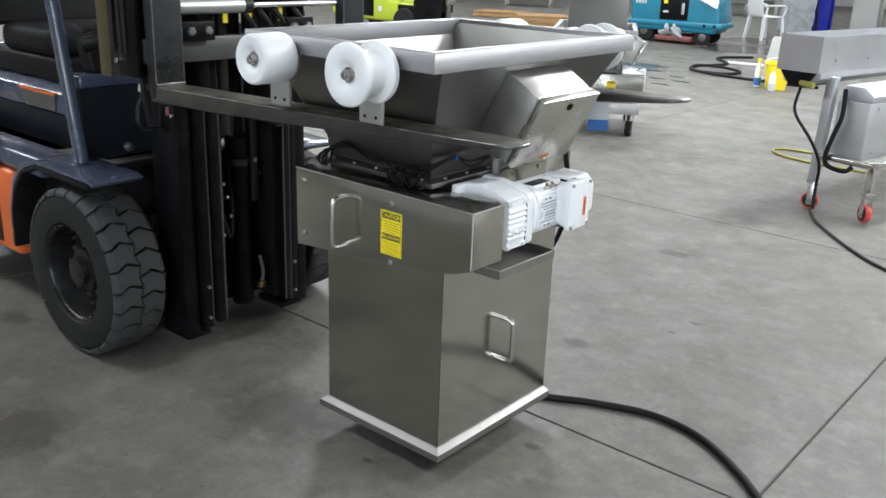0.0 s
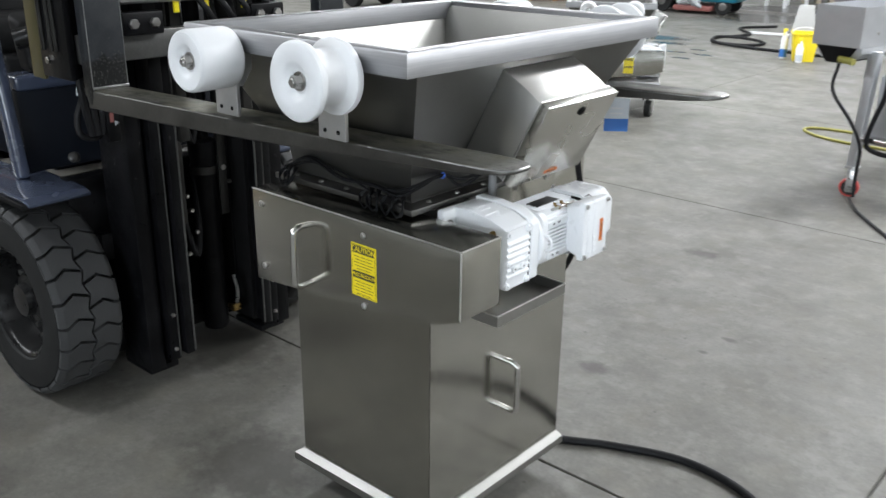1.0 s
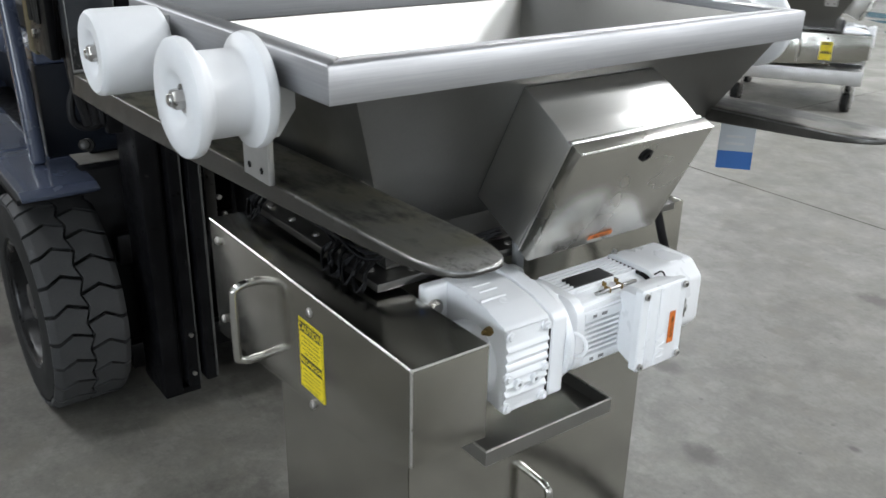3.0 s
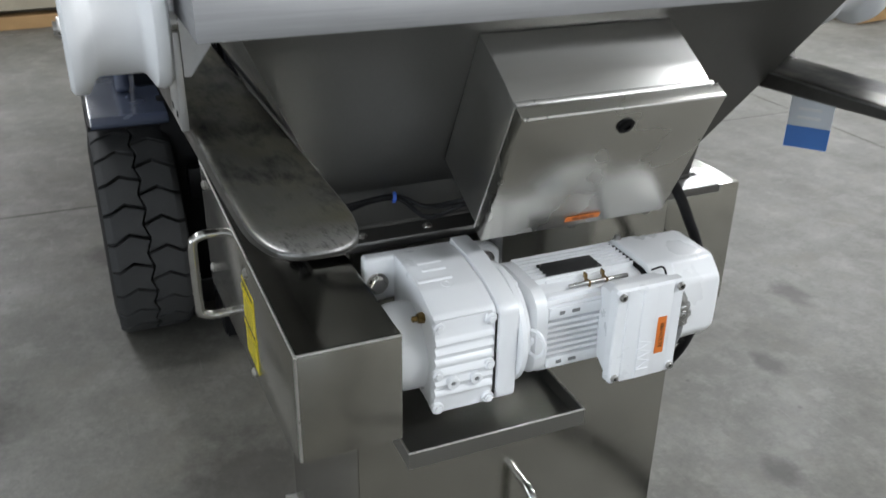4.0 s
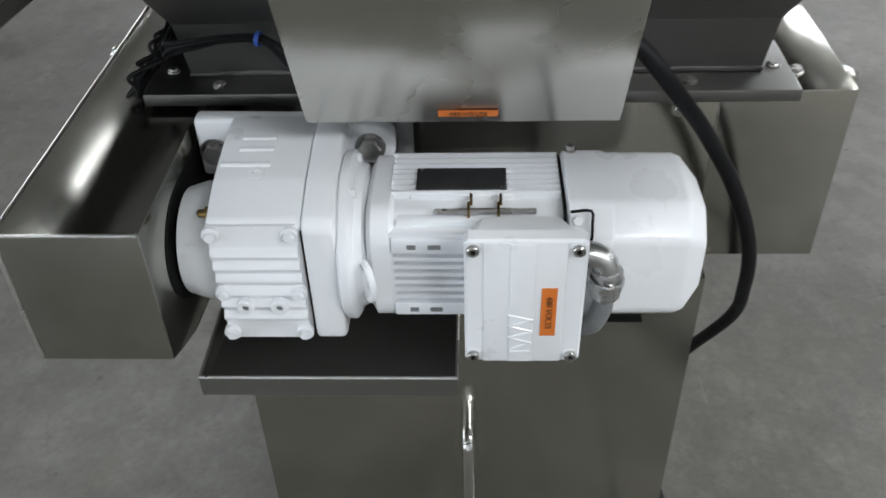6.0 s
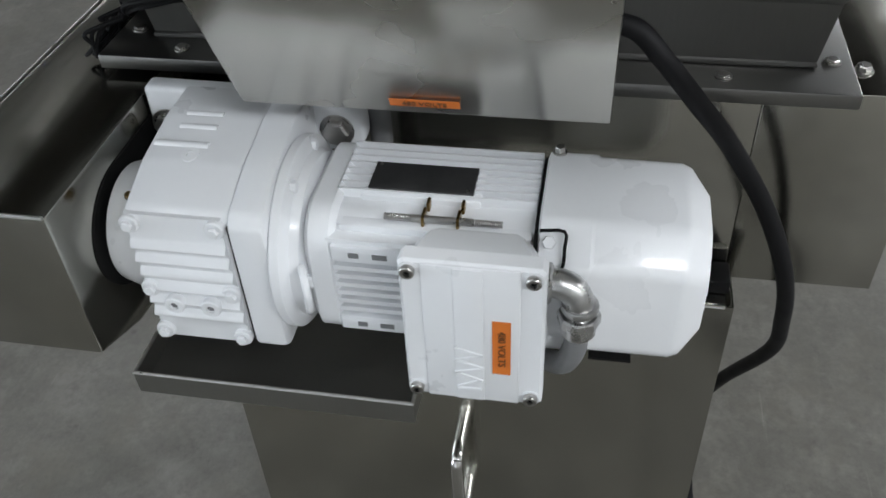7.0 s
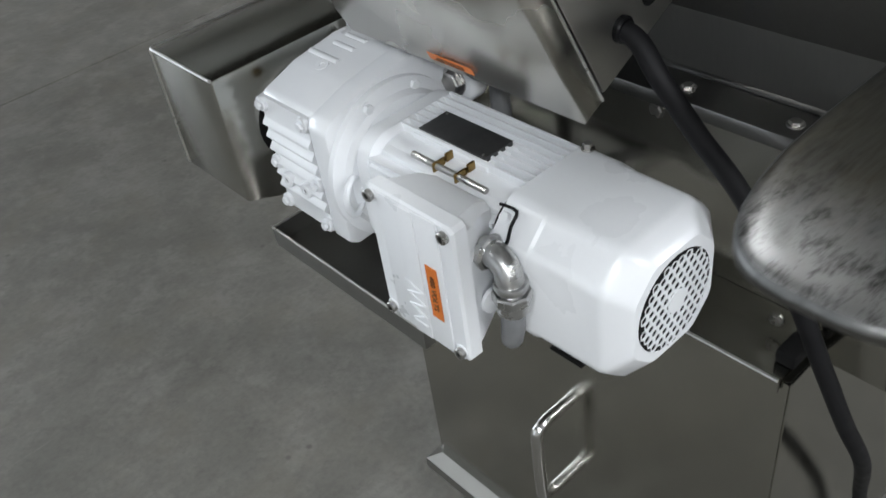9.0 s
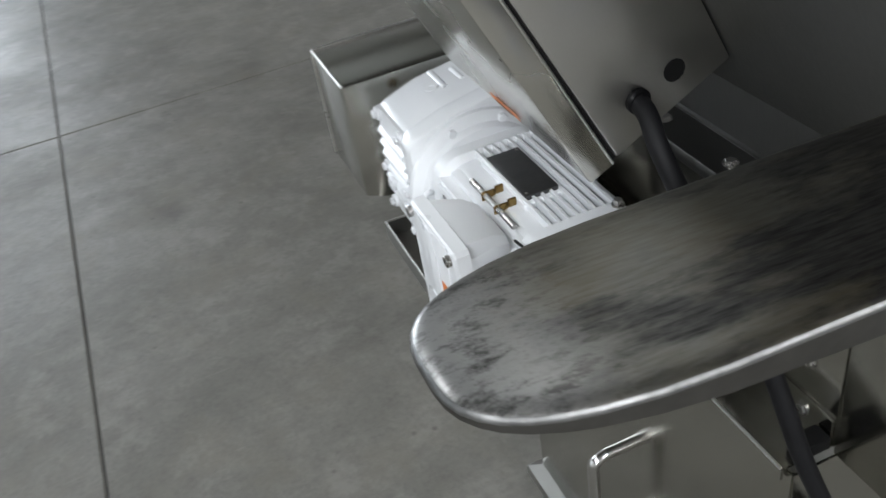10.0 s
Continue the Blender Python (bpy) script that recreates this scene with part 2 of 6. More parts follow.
def fork_steel(name, marks, tone, rust, tip_glint):
    """Forged fork blade: dark scale, rust haze, black drag marks, the lamp gloss of the tip painted bright."""
    m, nt, bs = shader(name)
    v = coords(nt)
    big = noise_out(nt, v, 9, 5, 0.6)
    streak = noise_out(nt, coords(nt, "object", (8, 21, 13)), 1.0, 7, 0.68)
    fine = noise_out(nt, coords(nt, "object", (50, 420, 200)), 1.0, 3)
    sep = nt.nodes.new("ShaderNodeSeparateXYZ")
    nt.links.new(v, sep.inputs[0])
    # fewer drag marks towards the tip
    held = nt.nodes.new("ShaderNodeMath")
    held.operation = "ADD"
    nt.links.new(streak, held.inputs[0])
    nt.links.new(spread(nt, sep.outputs["X"], 0.03, -0.10, 0.42, 0.62), held.inputs[1])
    warm = mix_colour(nt, spread(nt, big, 0, 1, 0.38, 0.66), tone, rust)
    marked = mix_colour(nt, spread(nt, held.outputs[0], 0, 0.92, *marks), warm, (0.014, 0.014, 0.014))
    marked = mix_colour(nt, spread(nt, fine, 0, 0.22), marked, (0.24, 0.235, 0.22))
    # speckled bright tip: the lamps' reflection put into the colour
    speck = noise_out(nt, coords(nt, "object", (34, 80, 50)), 1.0, 6, 0.8)
    glint_mix = mix_colour(nt, spread(nt, speck, 0, 1, 0.47, 0.62), tip_glint, (0.10, 0.098, 0.094))
    ragged = nt.nodes.new("ShaderNodeMath")
    ragged.operation = "MULTIPLY_ADD"
    ragged.inputs[1].default_value = 0.10
    nt.links.new(speck, ragged.inputs[0])
    nt.links.new(sep.outputs["X"], ragged.inputs[2])
    tip = spread(nt, ragged.outputs[0], 0, 0.9, 0.615, 0.665)
    nt.links.new(mix_colour(nt, tip, marked, glint_mix), bs.inputs["Base Color"])
    shine = nt.nodes.new("ShaderNodeMath")
    shine.operation = "MULTIPLY_ADD"
    shine.inputs[1].default_value = -0.12
    nt.links.new(tip, shine.inputs[0])
    nt.links.new(spread(nt, streak, 0.36, 0.52), shine.inputs[2])
    nt.links.new(shine.outputs[0], bs.inputs["Roughness"])
    bs.inputs["Metallic"].default_value = 0.90
    bump(nt, bs, fine, 0.10, 0.001)
    return m


MAT["fork"] = fork_steel("scuffed_fork_steel", (0.50, 0.66), (0.17, 0.168, 0.148), (0.205, 0.193, 0.132), (0.48, 0.475, 0.46))
# same steel toned darker: the hopper's dark reflection is in the colour
MAT["fork_dark"] = fork_steel("shade_toned_fork_steel", (0.42, 0.54), (0.085, 0.084, 0.073), (0.105, 0.092, 0.062), (0.44, 0.435, 0.425))
MAT["fork_edge"] = painted("worn_bright_steel_edge", (0.36, 0.36, 0.355), (0.10, 0.10, 0.098), (0.32, 0.50), 1.0, 22, 220, 0.4)
MAT["fork_side"] = painted("dark_forged_steel", (0.052, 0.050, 0.046), (0.10, 0.096, 0.088), (0.32, 0.48), 0.7, 14, 160, 0.15)


# soft damp and oily marks on the floor, and the mast's shadow painted at (-1.30, 0.11): place and half widths
STAINS_AND_SHADE = [(0.004, 0.976, 0.062, 0.046), (-0.440, 1.311, 0.066, 0.042), (-0.735, 1.21, 0.050, 0.030), (-0.787, 1.72, 0.10, 0.05), (0.371, 0.089, 0.035, 0.020), (0.008, -0.387, 0.022, 0.013), (0.30, 1.59, 0.030, 0.020), (0.265, 1.403, 0.026, 0.016), (-0.277, 2.507, 0.10, 0.06),
          (-0.464, -0.373, 0.22, 0.20), (-1.04, -1.10, 0.20, 0.14), (-1.30, 0.11, 0.28, 0.22), (-2.04, -0.65, 0.10, 0.06), (-1.14, 8.21, 0.10, 0.04)]
# puddles left by the water hose, and the mopped strip by the scrubber
PUDDLES = [(-5.25, 11.05, 0.60, 0.34), (-4.72, 10.55, 0.30, 0.16), (-4.20, 9.76, 0.17, 0.09), (-3.87, 9.26, 0.17, 0.08), (-4.07, 10.17, 0.14, 0.07), (-3.80, 9.74, 0.20, 0.07), (-5.2, 15.2, 1.1, 1.0), (-5.6, 17.4, 1.2, 0.9)]


def concrete():
    """Polished grey concrete: cloudy tone, fine sand grain, darker damp and oily stains, painted mast shadow,
    scratches.
    """
    m, nt, bs = shader("polished_concrete")
    v = coords(nt, "world")
    cloud, mid = noise_out(nt, v, 0.55, 6, 0.62), noise_out(nt, v, 2.6, 6, 0.65)
    sand, blot = noise_out(nt, v, 70, 4, 0.7), noise_out(nt, v, 1.35, 3, 0.5)
    base = ramp(nt, cloud, [(0.30, (0.116, 0.112, 0.100)), (0.5, (0.138, 0.134, 0.119)), (0.72, (0.159, 0.154, 0.139))])
    blotch = noise_out(nt, v, 9.0, 4, 0.7)
    base = mix_colour(nt, spread(nt, blotch, 0, 0.65, 0.45, 0.68), base, (0.197, 0.190, 0.171))
    fleck = noise_out(nt, v, 22.0, 5, 0.75)
    base = mix_colour(nt, spread(nt, fleck, 0, 0.55, 0.52, 0.78), base, (0.062, 0.060, 0.052))
    base = mix_colour(nt, spread(nt, mid, 0, 0.6, 0.40, 0.70), base, (0.074, 0.071, 0.061))
    base = mix_colour(nt, spread(nt, blot, 0, 0.75, 0.66, 0.74), base, (0.053, 0.050, 0.044))
    base = mix_colour(nt, spread(nt, sand, 0, 0.28, 0.4, 0.7), base, (0.057, 0.054, 0.049))
    tint = noise_out(nt, v, 4.3, 5, 0.68)
    base = mix_colour(nt, spread(nt, tint, 0, 0.5, 0.50, 0.68), base, (0.125, 0.116, 0.093))
    pale = noise_out(nt, v, 6.1, 5, 0.7)
    base = mix_colour(nt, spread(nt, pale, 0, 0.45, 0.54, 0.66), base, (0.197, 0.191, 0.175))
    scuff = noise_out(nt, coords(nt, "world", (3.0, 60.0, 1.0)), 1.0, 4, 0.6)
    base = mix_colour(nt, spread(nt, scuff, 0, 0.35, 0.66, 0.74), base, (0.226, 0.220, 0.201))
    dots = put_node(nt, "ShaderNodeTexVoronoi", Scale=7.5)
    nt.links.new(v, dots.inputs["Vector"])
    base = mix_colour(nt, spread(nt, dots.outputs["Distance"], 0.55, 0, 0.03, 0.07), base, (0.050, 0.047, 0.041))
    vor = put_node(nt, "ShaderNodeTexVoronoi", Scale=1.1)
    nt.links.new(v, vor.inputs["Vector"])
    spots = spread(nt, vor.outputs["Distance"], 0.6, 0, 0.03, 0.055)
    wobble = noise_out(nt, v, 16.0, 4, 0.6)
    wet = None
    for x, y, w, h in STAINS_AND_SHADE + PUDDLES:
        mp = nt.nodes.new("ShaderNodeMapping")
        mp.vector_type = "TEXTURE"
        mp.inputs["Location"].default_value, mp.inputs["Scale"].default_value = (x, y, 0), (w, h, 1)
        nt.links.new(v, mp.inputs["Vector"])
        far = nt.nodes.new("ShaderNodeVectorMath")
        far.operation = "LENGTH"
        nt.links.new(mp.outputs["Vector"], far.inputs[0])
        edge = nt.nodes.new("ShaderNodeMath")
        edge.operation = "MULTIPLY_ADD"
        edge.inputs[1].default_value = 1.6
        nt.links.new(wobble, edge.inputs[0])
        nt.links.new(far.outputs["Value"], edge.inputs[2])
        mark = spread(nt, edge.outputs[0], 0.72, 0, 1.40, 2.1)
        base = mix_colour(nt, mark, base, (0.043, 0.040, 0.035))
        if (x, y, w, h) in PUDDLES:
            if wet is not None:
                most = nt.nodes.new("ShaderNodeMath")
                most.operation = "MAXIMUM"
                nt.links.new(wet, most.inputs[0])
                nt.links.new(mark, most.inputs[1])
                mark = most.outputs[0]
            wet = mark
    nt.links.new(mix_colour(nt, spots, base, (0.053, 0.049, 0.044)), bs.inputs["Base Color"])
    dry = nt.nodes.new("ShaderNodeMix")
    nt.links.new(wet, dry.inputs[0])
    nt.links.new(spread(nt, mid, 0.40, 0.58), dry.inputs[2])
    dry.inputs[3].default_value = 0.04
    nt.links.new(dry.outputs[0], bs.inputs["Roughness"])
    bs.inputs["Specular IOR Level"].default_value = 0.28
    bump(nt, bs, sand, 0.05, 0.001)
    return m


MAT["concrete"] = concrete()
MAT["joint"] = painted("joint_filler", (0.035, 0.034, 0.032), (0.06, 0.058, 0.055), (0.7, 0.9), 0, 3, 60, 0.2, 0, "world")


def glow(name, colour, power):
    m, nt, bs = shader(name)
    bs.inputs["Base Color"].default_value = (*colour, 1)
    bs.inputs["Emission Color"].default_value = (*colour, 1)
    bs.inputs["Emission Strength"].default_value = power
    return m


MAT["daylight"] = glow("daylit_door_pane", (0.84, 0.92, 1.0), 6.0)
# faint glow of the added east door, a fill light
MAT["east_fill"] = glow("east_fill_pane", (0.90, 0.95, 1.0), 0.35)

# ---------------------------------------------------------------- shaping tools
def thing(name, label, category, group="", at=(0, 0, 0), turn=0.0, kind=""):
    e = new(name)
    e.matrix_world = pose(*at, 0, 0, turn)
    return tagged(e, label, category, group, kind)


def part(name, bm, material, parent=None, label="", smooth=32.0):
    me = bpy.data.meshes.new(name)
    bmesh.ops.recalc_face_normals(bm, faces=bm.faces)
    bm.to_mesh(me)
    bm.free()
    me.materials.append(MAT[material] if isinstance(material, str) else material)
    if smooth:
        me.polygons.foreach_set("use_smooth", [True] * len(me.polygons))
        me.set_sharp_from_angle(angle=radians(smooth))
    ob = new(name, me)
    if parent is not None:
        ob.parent = parent
    return tagged(ob, label)


def box(lo, hi, bev=0.003, segs=2, bm=None, m=None):
    bm = bm or bmesh.new()
    lo, hi = Vector(lo), Vector(hi)
    mat = Matrix.Translation((lo + hi) / 2) @ Matrix.Diagonal((*(hi - lo), 1))
    got = bmesh.ops.create_cube(bm, size=1, matrix=(m or Matrix()) @ mat)
    if bev:
        edges = list({e for v in got["verts"] for e in v.link_edges})
        bmesh.ops.bevel(bm, geom=edges, offset=bev, segments=segs, affect="EDGES", profile=0.5)
    return bm


def axis_frame(p0, p1):
    d = Vector(p1) - Vector(p0)
    return Matrix.Translation(p0) @ d.to_track_quat("Z", "Y").to_matrix().to_4x4(), d.length


def lathe(profile, p0, p1, segs=28, bm=None, caps=True):
    """Spins (radius, distance along) round the axis from p0 to p1; the ends are closed."""
    bm = bm or bmesh.new()
    m, _ = axis_frame(p0, p1)
    rings = []
    for r, h in profile:
        rings.append([bm.verts.new(m @ Vector((max(r, 1e-4) * math.cos(a), max(r, 1e-4) * math.sin(a), h))) for a in (2 * math.pi * i / segs for i in range(segs))])
    for a, b in zip(rings, rings[1:]):
        for i in range(segs):
            bm.faces.new((a[i], a[(i + 1) % segs], b[(i + 1) % segs], b[i]))
    if caps:
        bm.faces.new(rings[0][::-1])
        bm.faces.new(rings[-1])
    return bm


def rod(p0, p1, r, segs=16, bev=0.0, bm=None):
    n = (Vector(p1) - Vector(p0)).length
    prof = [(r, 0), (r, n)] if not bev else [(r - bev, 0), (r, bev), (r, n - bev), (r - bev, n)]
    return lathe(prof, p0, p1, segs, bm)


def hexagon(p0, p1, r, bm=None):
    n = (Vector(p1) - Vector(p0)).length
    return lathe([(r, 0), (r, n * 0.8), (r * 0.86, n)], p0, p1, 6, bm)


def smooth_line(pts, steps=6, closed=False):
    pts = [Vector(p) for p in pts]
    if closed:
        ext = [pts[-1]] + pts + [pts[0], pts[1]]
    else:
        ext = [2 * pts[0] - pts[1]] + pts + [2 * pts[-1] - pts[-2]]
    out = []
    for i in range(1, len(ext) - 2):
        a, b, c, d = ext[i - 1 : i + 3]
        for k in range(steps):
            t = k / steps
            out.append(0.5 * (2 * b + (c - a) * t + (2 * a - 5 * b + 4 * c - d) * t * t + (3 * b - a - 3 * c + d) * t**3))
    if not closed:
        out.append(ext[-2])
    return out


def tube(pts, r, segs=10, steps=6, closed=False, bm=None, smooth=True):
    """A round bar or cable along points."""
    bm = bm or bmesh.new()
    line = smooth_line(pts, steps, closed) if smooth else [Vector(p) for p in pts]
    n = len(line)
    rings, up = [], None
    for i, p in enumerate(line):
        a = line[i - 1] if (i or closed) else p
        b = line[(i + 1) % n] if (i < n - 1 or closed) else p
        t = (b - a).normalized()
        if up is None:
            up = t.orthogonal().normalized()
        up = (up - t * up.dot(t)).normalized()
        side = t.cross(up)
        rings.append([bm.verts.new(p + r * (math.cos(k) * up + math.sin(k) * side)) for k in (2 * math.pi * j / segs for j in range(segs))])
    for i in range(n if closed else n - 1):
        a, b = rings[i], rings[(i + 1) % n]
        for j in range(segs):
            bm.faces.new((a[j], a[(j + 1) % segs], b[(j + 1) % segs], b[j]))
    if not closed:
        bm.faces.new(rings[0][::-1])
        bm.faces.new(rings[-1])
    return bm


def prism(poly, axis, a0, a1, bev=0.0, segs=2, bm=None):
    """Extrudes a polygon along an axis: for "y" its points are (x, z), for "x" (y, z), for "z" (x, y)."""
    bm = bm or bmesh.new()

    def at(p, a):
        return {"x": (a, p[0], p[1]), "y": (p[0], a, p[1]), "z": (p[0], p[1], a)}[axis]

    lo, hi = [bm.verts.new(at(p, a0)) for p in poly], [bm.verts.new(at(p, a1)) for p in poly]
    faces = [bm.faces.new(lo[::-1]), bm.faces.new(hi)]
    n = len(poly)
    faces += [bm.faces.new((lo[i], lo[(i + 1) % n], hi[(i + 1) % n], hi[i])) for i in range(n)]
    if bev:
        bmesh.ops.recalc_face_normals(bm, faces=faces)
        edges = list({e for f in faces for e in f.edges})
        bmesh.ops.bevel(bm, geom=edges, offset=bev, segments=segs, affect="EDGES", profile=0.5)
    return bm


def loft(sections, bm=None, caps=True, ring=False):
    """Joins closed loops of equal length; ring joins the last to the first."""
    bm = bm or bmesh.new()
    loops = [[bm.verts.new(p) for p in s] for s in sections]
    n = len(loops[0])
    pairs = list(zip(loops, loops[1:])) + ([(loops[-1], loops[0])] if ring else [])
    for a, b in pairs:
        for i in range(n):
            bm.faces.new((a[i], a[(i + 1) % n], b[(i + 1) % n], b[i]))
    if caps and not ring:
        bm.faces.new(loops[0][::-1])
        bm.faces.new(loops[-1])
    return bm


def rect(x0, x1, y0, y1, z):
    return [(x0, y0, z), (x1, y0, z), (x1, y1, z), (x0, y1, z)]


def writing(text, size, m, material, parent, name="lettering", label=""):
    """Flat letters with the built-in font, as a mesh; m puts the text's middle and plane."""
    cu = bpy.data.curves.new(name, "FONT")
    cu.body, cu.size, cu.align_x, cu.align_y, cu.extrude = text, size, "CENTER", "CENTER", 0.0004
    tmp = bpy.data.objects.new("tmp", cu)
    scene.collection.objects.link(tmp)
    me = bpy.data.meshes.new_from_object(tmp.evaluated_get(bpy.context.evaluated_depsgraph_get()))
    bpy.data.objects.remove(tmp)
    me.transform(m)
    me.materials.clear()
    me.materials.append(MAT[material])
    ob = new(name, me)
    ob.parent = parent
    return tagged(ob, label)


def facing(origin, right, up):
    """A pose whose x runs along right and y along up."""
    r, u = Vector(right).normalized(), Vector(up).normalized()
    u = (u - r * u.dot(r)).normalized()
    n = r.cross(u)
    return Matrix(((r.x, u.x, n.x, origin[0]), (r.y, u.y, n.y, origin[1]), (r.z, u.z, n.z, origin[2]), (0, 0, 0, 1)))

# ---------------------------------------------------------------- the hall
def room():
    t = 0.25
    walls = {
        "wall_west": ((ROOM_X0 - t, ROOM_Y0, 0), (ROOM_X0, ROOM_Y1, ROOM_Z)),
        "wall_north": ((ROOM_X0 - t, ROOM_Y1, 0), (ROOM_X1 + t, ROOM_Y1 + t, ROOM_Z)),
    }
    for name, (lo, hi) in walls.items():
        tagged(part(name, box(lo, hi, 0), "wall", None, "", 0), "plain light grey workshop wall", "wall", "", "structure")
    # south wall with a wide dock door opening
    y0, x0, x1, top = ROOM_Y0, 1.9, 7.9, 4.2
    bm = box((ROOM_X0 - t, y0 - t, 0), (x0, y0, ROOM_Z), 0)
    box((x1, y0 - t, 0), (ROOM_X1 + t, y0, ROOM_Z), 0, bm=bm)
    box((x0, y0 - t, top), (x1, y0, ROOM_Z), 0, bm=bm)
    tagged(part("wall_south", bm, "wall", None, "", 0), "plain light grey workshop wall with a dock door opening", "wall", "", "structure")
    door = thing("door_1", "daylit translucent sectional dock door in the wall", "door", "", (0, 0, 0), 0, "structure")
    for i in range(4):
        z = top * i / 4
        part("door_panel", box((x0 + 0.03, y0 - 0.16, z + 0.02), (x1 - 0.03, y0 - 0.12, z + top / 4 - 0.02), 0), "daylight", door, "", 0)
    # east wall with a second dock door, unseen and added as weak fill light
    w0, w1, wt = -4.6, 0.2, 3.9
    bm = box((ROOM_X1, ROOM_Y0, 0), (ROOM_X1 + t, w0, ROOM_Z), 0)
    box((ROOM_X1, w1, 0), (ROOM_X1 + t, ROOM_Y1, ROOM_Z), 0, bm=bm)
    box((ROOM_X1, w0, wt), (ROOM_X1 + t, w1, ROOM_Z), 0, bm=bm)
    tagged(part("wall_east", bm, "wall", None, "", 0), "plain light grey workshop wall with a dock door opening", "wall", "", "structure")
    door = thing("door_2", "daylit translucent sectional dock door in the wall", "door", "", (0, 0, 0), 0, "structure")
    for i in range(4):
        z = wt * i / 4
        part("door_panel", box((ROOM_X1 + 0.12, w0 + 0.03, z + 0.02), (ROOM_X1 + 0.16, w1 - 0.03, z + wt / 4 - 0.02), 0), "east_fill", door, "", 0)
    tagged(part("ceiling", box((ROOM_X0 - t, ROOM_Y0 - t, ROOM_Z), (ROOM_X1 + t, ROOM_Y1 + t, ROOM_Z + 0.2), 0), "ceiling", None, "", 0), "pale deck ceiling over the workshop", "ceiling", "", "structure")
    for x, y, _ in LAMPS:
        f = thing("ceiling_light", "white high bay light hanging from the ceiling", "ceiling light", "ceiling lights", (x, y, ROOM_Z - 0.6))
        hw, hl = (0.38, 1.2) if y > 0 else (1.3, 0.60)
        part("housing", box((-hw, -hl, 0.0), (hw, hl, 0.06), 0.01), "white", f)
        for sy in (-0.8 * hl, 0.8 * hl):
            part("hanger", rod((0, sy, 0.06), (0, sy, 0.6), 0.006, 6), "bolt", f)


room()

# loading grid of sawn joints
JOINTS_X = [1.11 + 3.68 * k for k in range(-7, 3)]
JOINTS_Y = [0.288 + 3.07 * k for k in range(-4, 13)]


def floor_slabs():
    base = part("floor", box((ROOM_X0 - 0.2, ROOM_Y0 - 0.2, -0.3), (ROOM_X1 + 0.2, ROOM_Y1 + 0.2, -0.007), 0), "joint", None, "", 0)
    tagged(base, "worn grey concrete floor with narrow sawn joints", "floor", "", "structure")
    gap = 0.0026
    sx, sy = 3.68 / 2 - gap, 3.07 / 2 - gap
    bm = bmesh.new()
    loft([rect(-sx, sx, -sy, sy, -0.03), rect(-sx, sx, -sy, sy, -0.004), rect(-sx + 0.004, sx - 0.004, -sy + 0.004, sy - 0.004, 0)], bm)
    first = part("slab", bm, "concrete", base, "", 0)
    me = first.data
    bpy.data.objects.remove(first)
    for x in JOINTS_X:
        for y in JOINTS_Y:
            cx, cy = x + 1.84, y + 1.535
            ob = new("slab", me)
            ob.parent = base
            ob.location = (cx, cy, 0)


floor_slabs()

# ---------------------------------------------------------------- the screw feeder
def bolt_head(parent, p, d, r=0.008, h=0.0045, material="bolt", name="bolt", washer=True):
    p, d = Vector(p), Vector(d).normalized()
    bm = hexagon(p + d * 0.001, p + d * (h + 0.001), r)
    if washer:
        lathe([(r * 1.3, 0), (r * 1.3, 0.0018)], p, p + d * 0.0018, 16, bm)
    return part(name, bm, material, parent)


def grip(parent, a, b, out, r=0.0082):
    """A bent round-bar handle between two feet."""
    a, b, o = Vector(a), Vector(b), Vector(out)
    k = (b - a).normalized() * 0.022
    o2 = o * 0.62
    pts = [a, a + o2 * 0.6, a + o2, a + o * 0.9 + k * 0.28, a + o + k, b + o - k, b + o * 0.9 - k * 0.28, b + o2, b + o2 * 0.6, b]
    return part("handle", tube(pts, r, 12, 5), "polished", parent, "polished stainless bar handle")


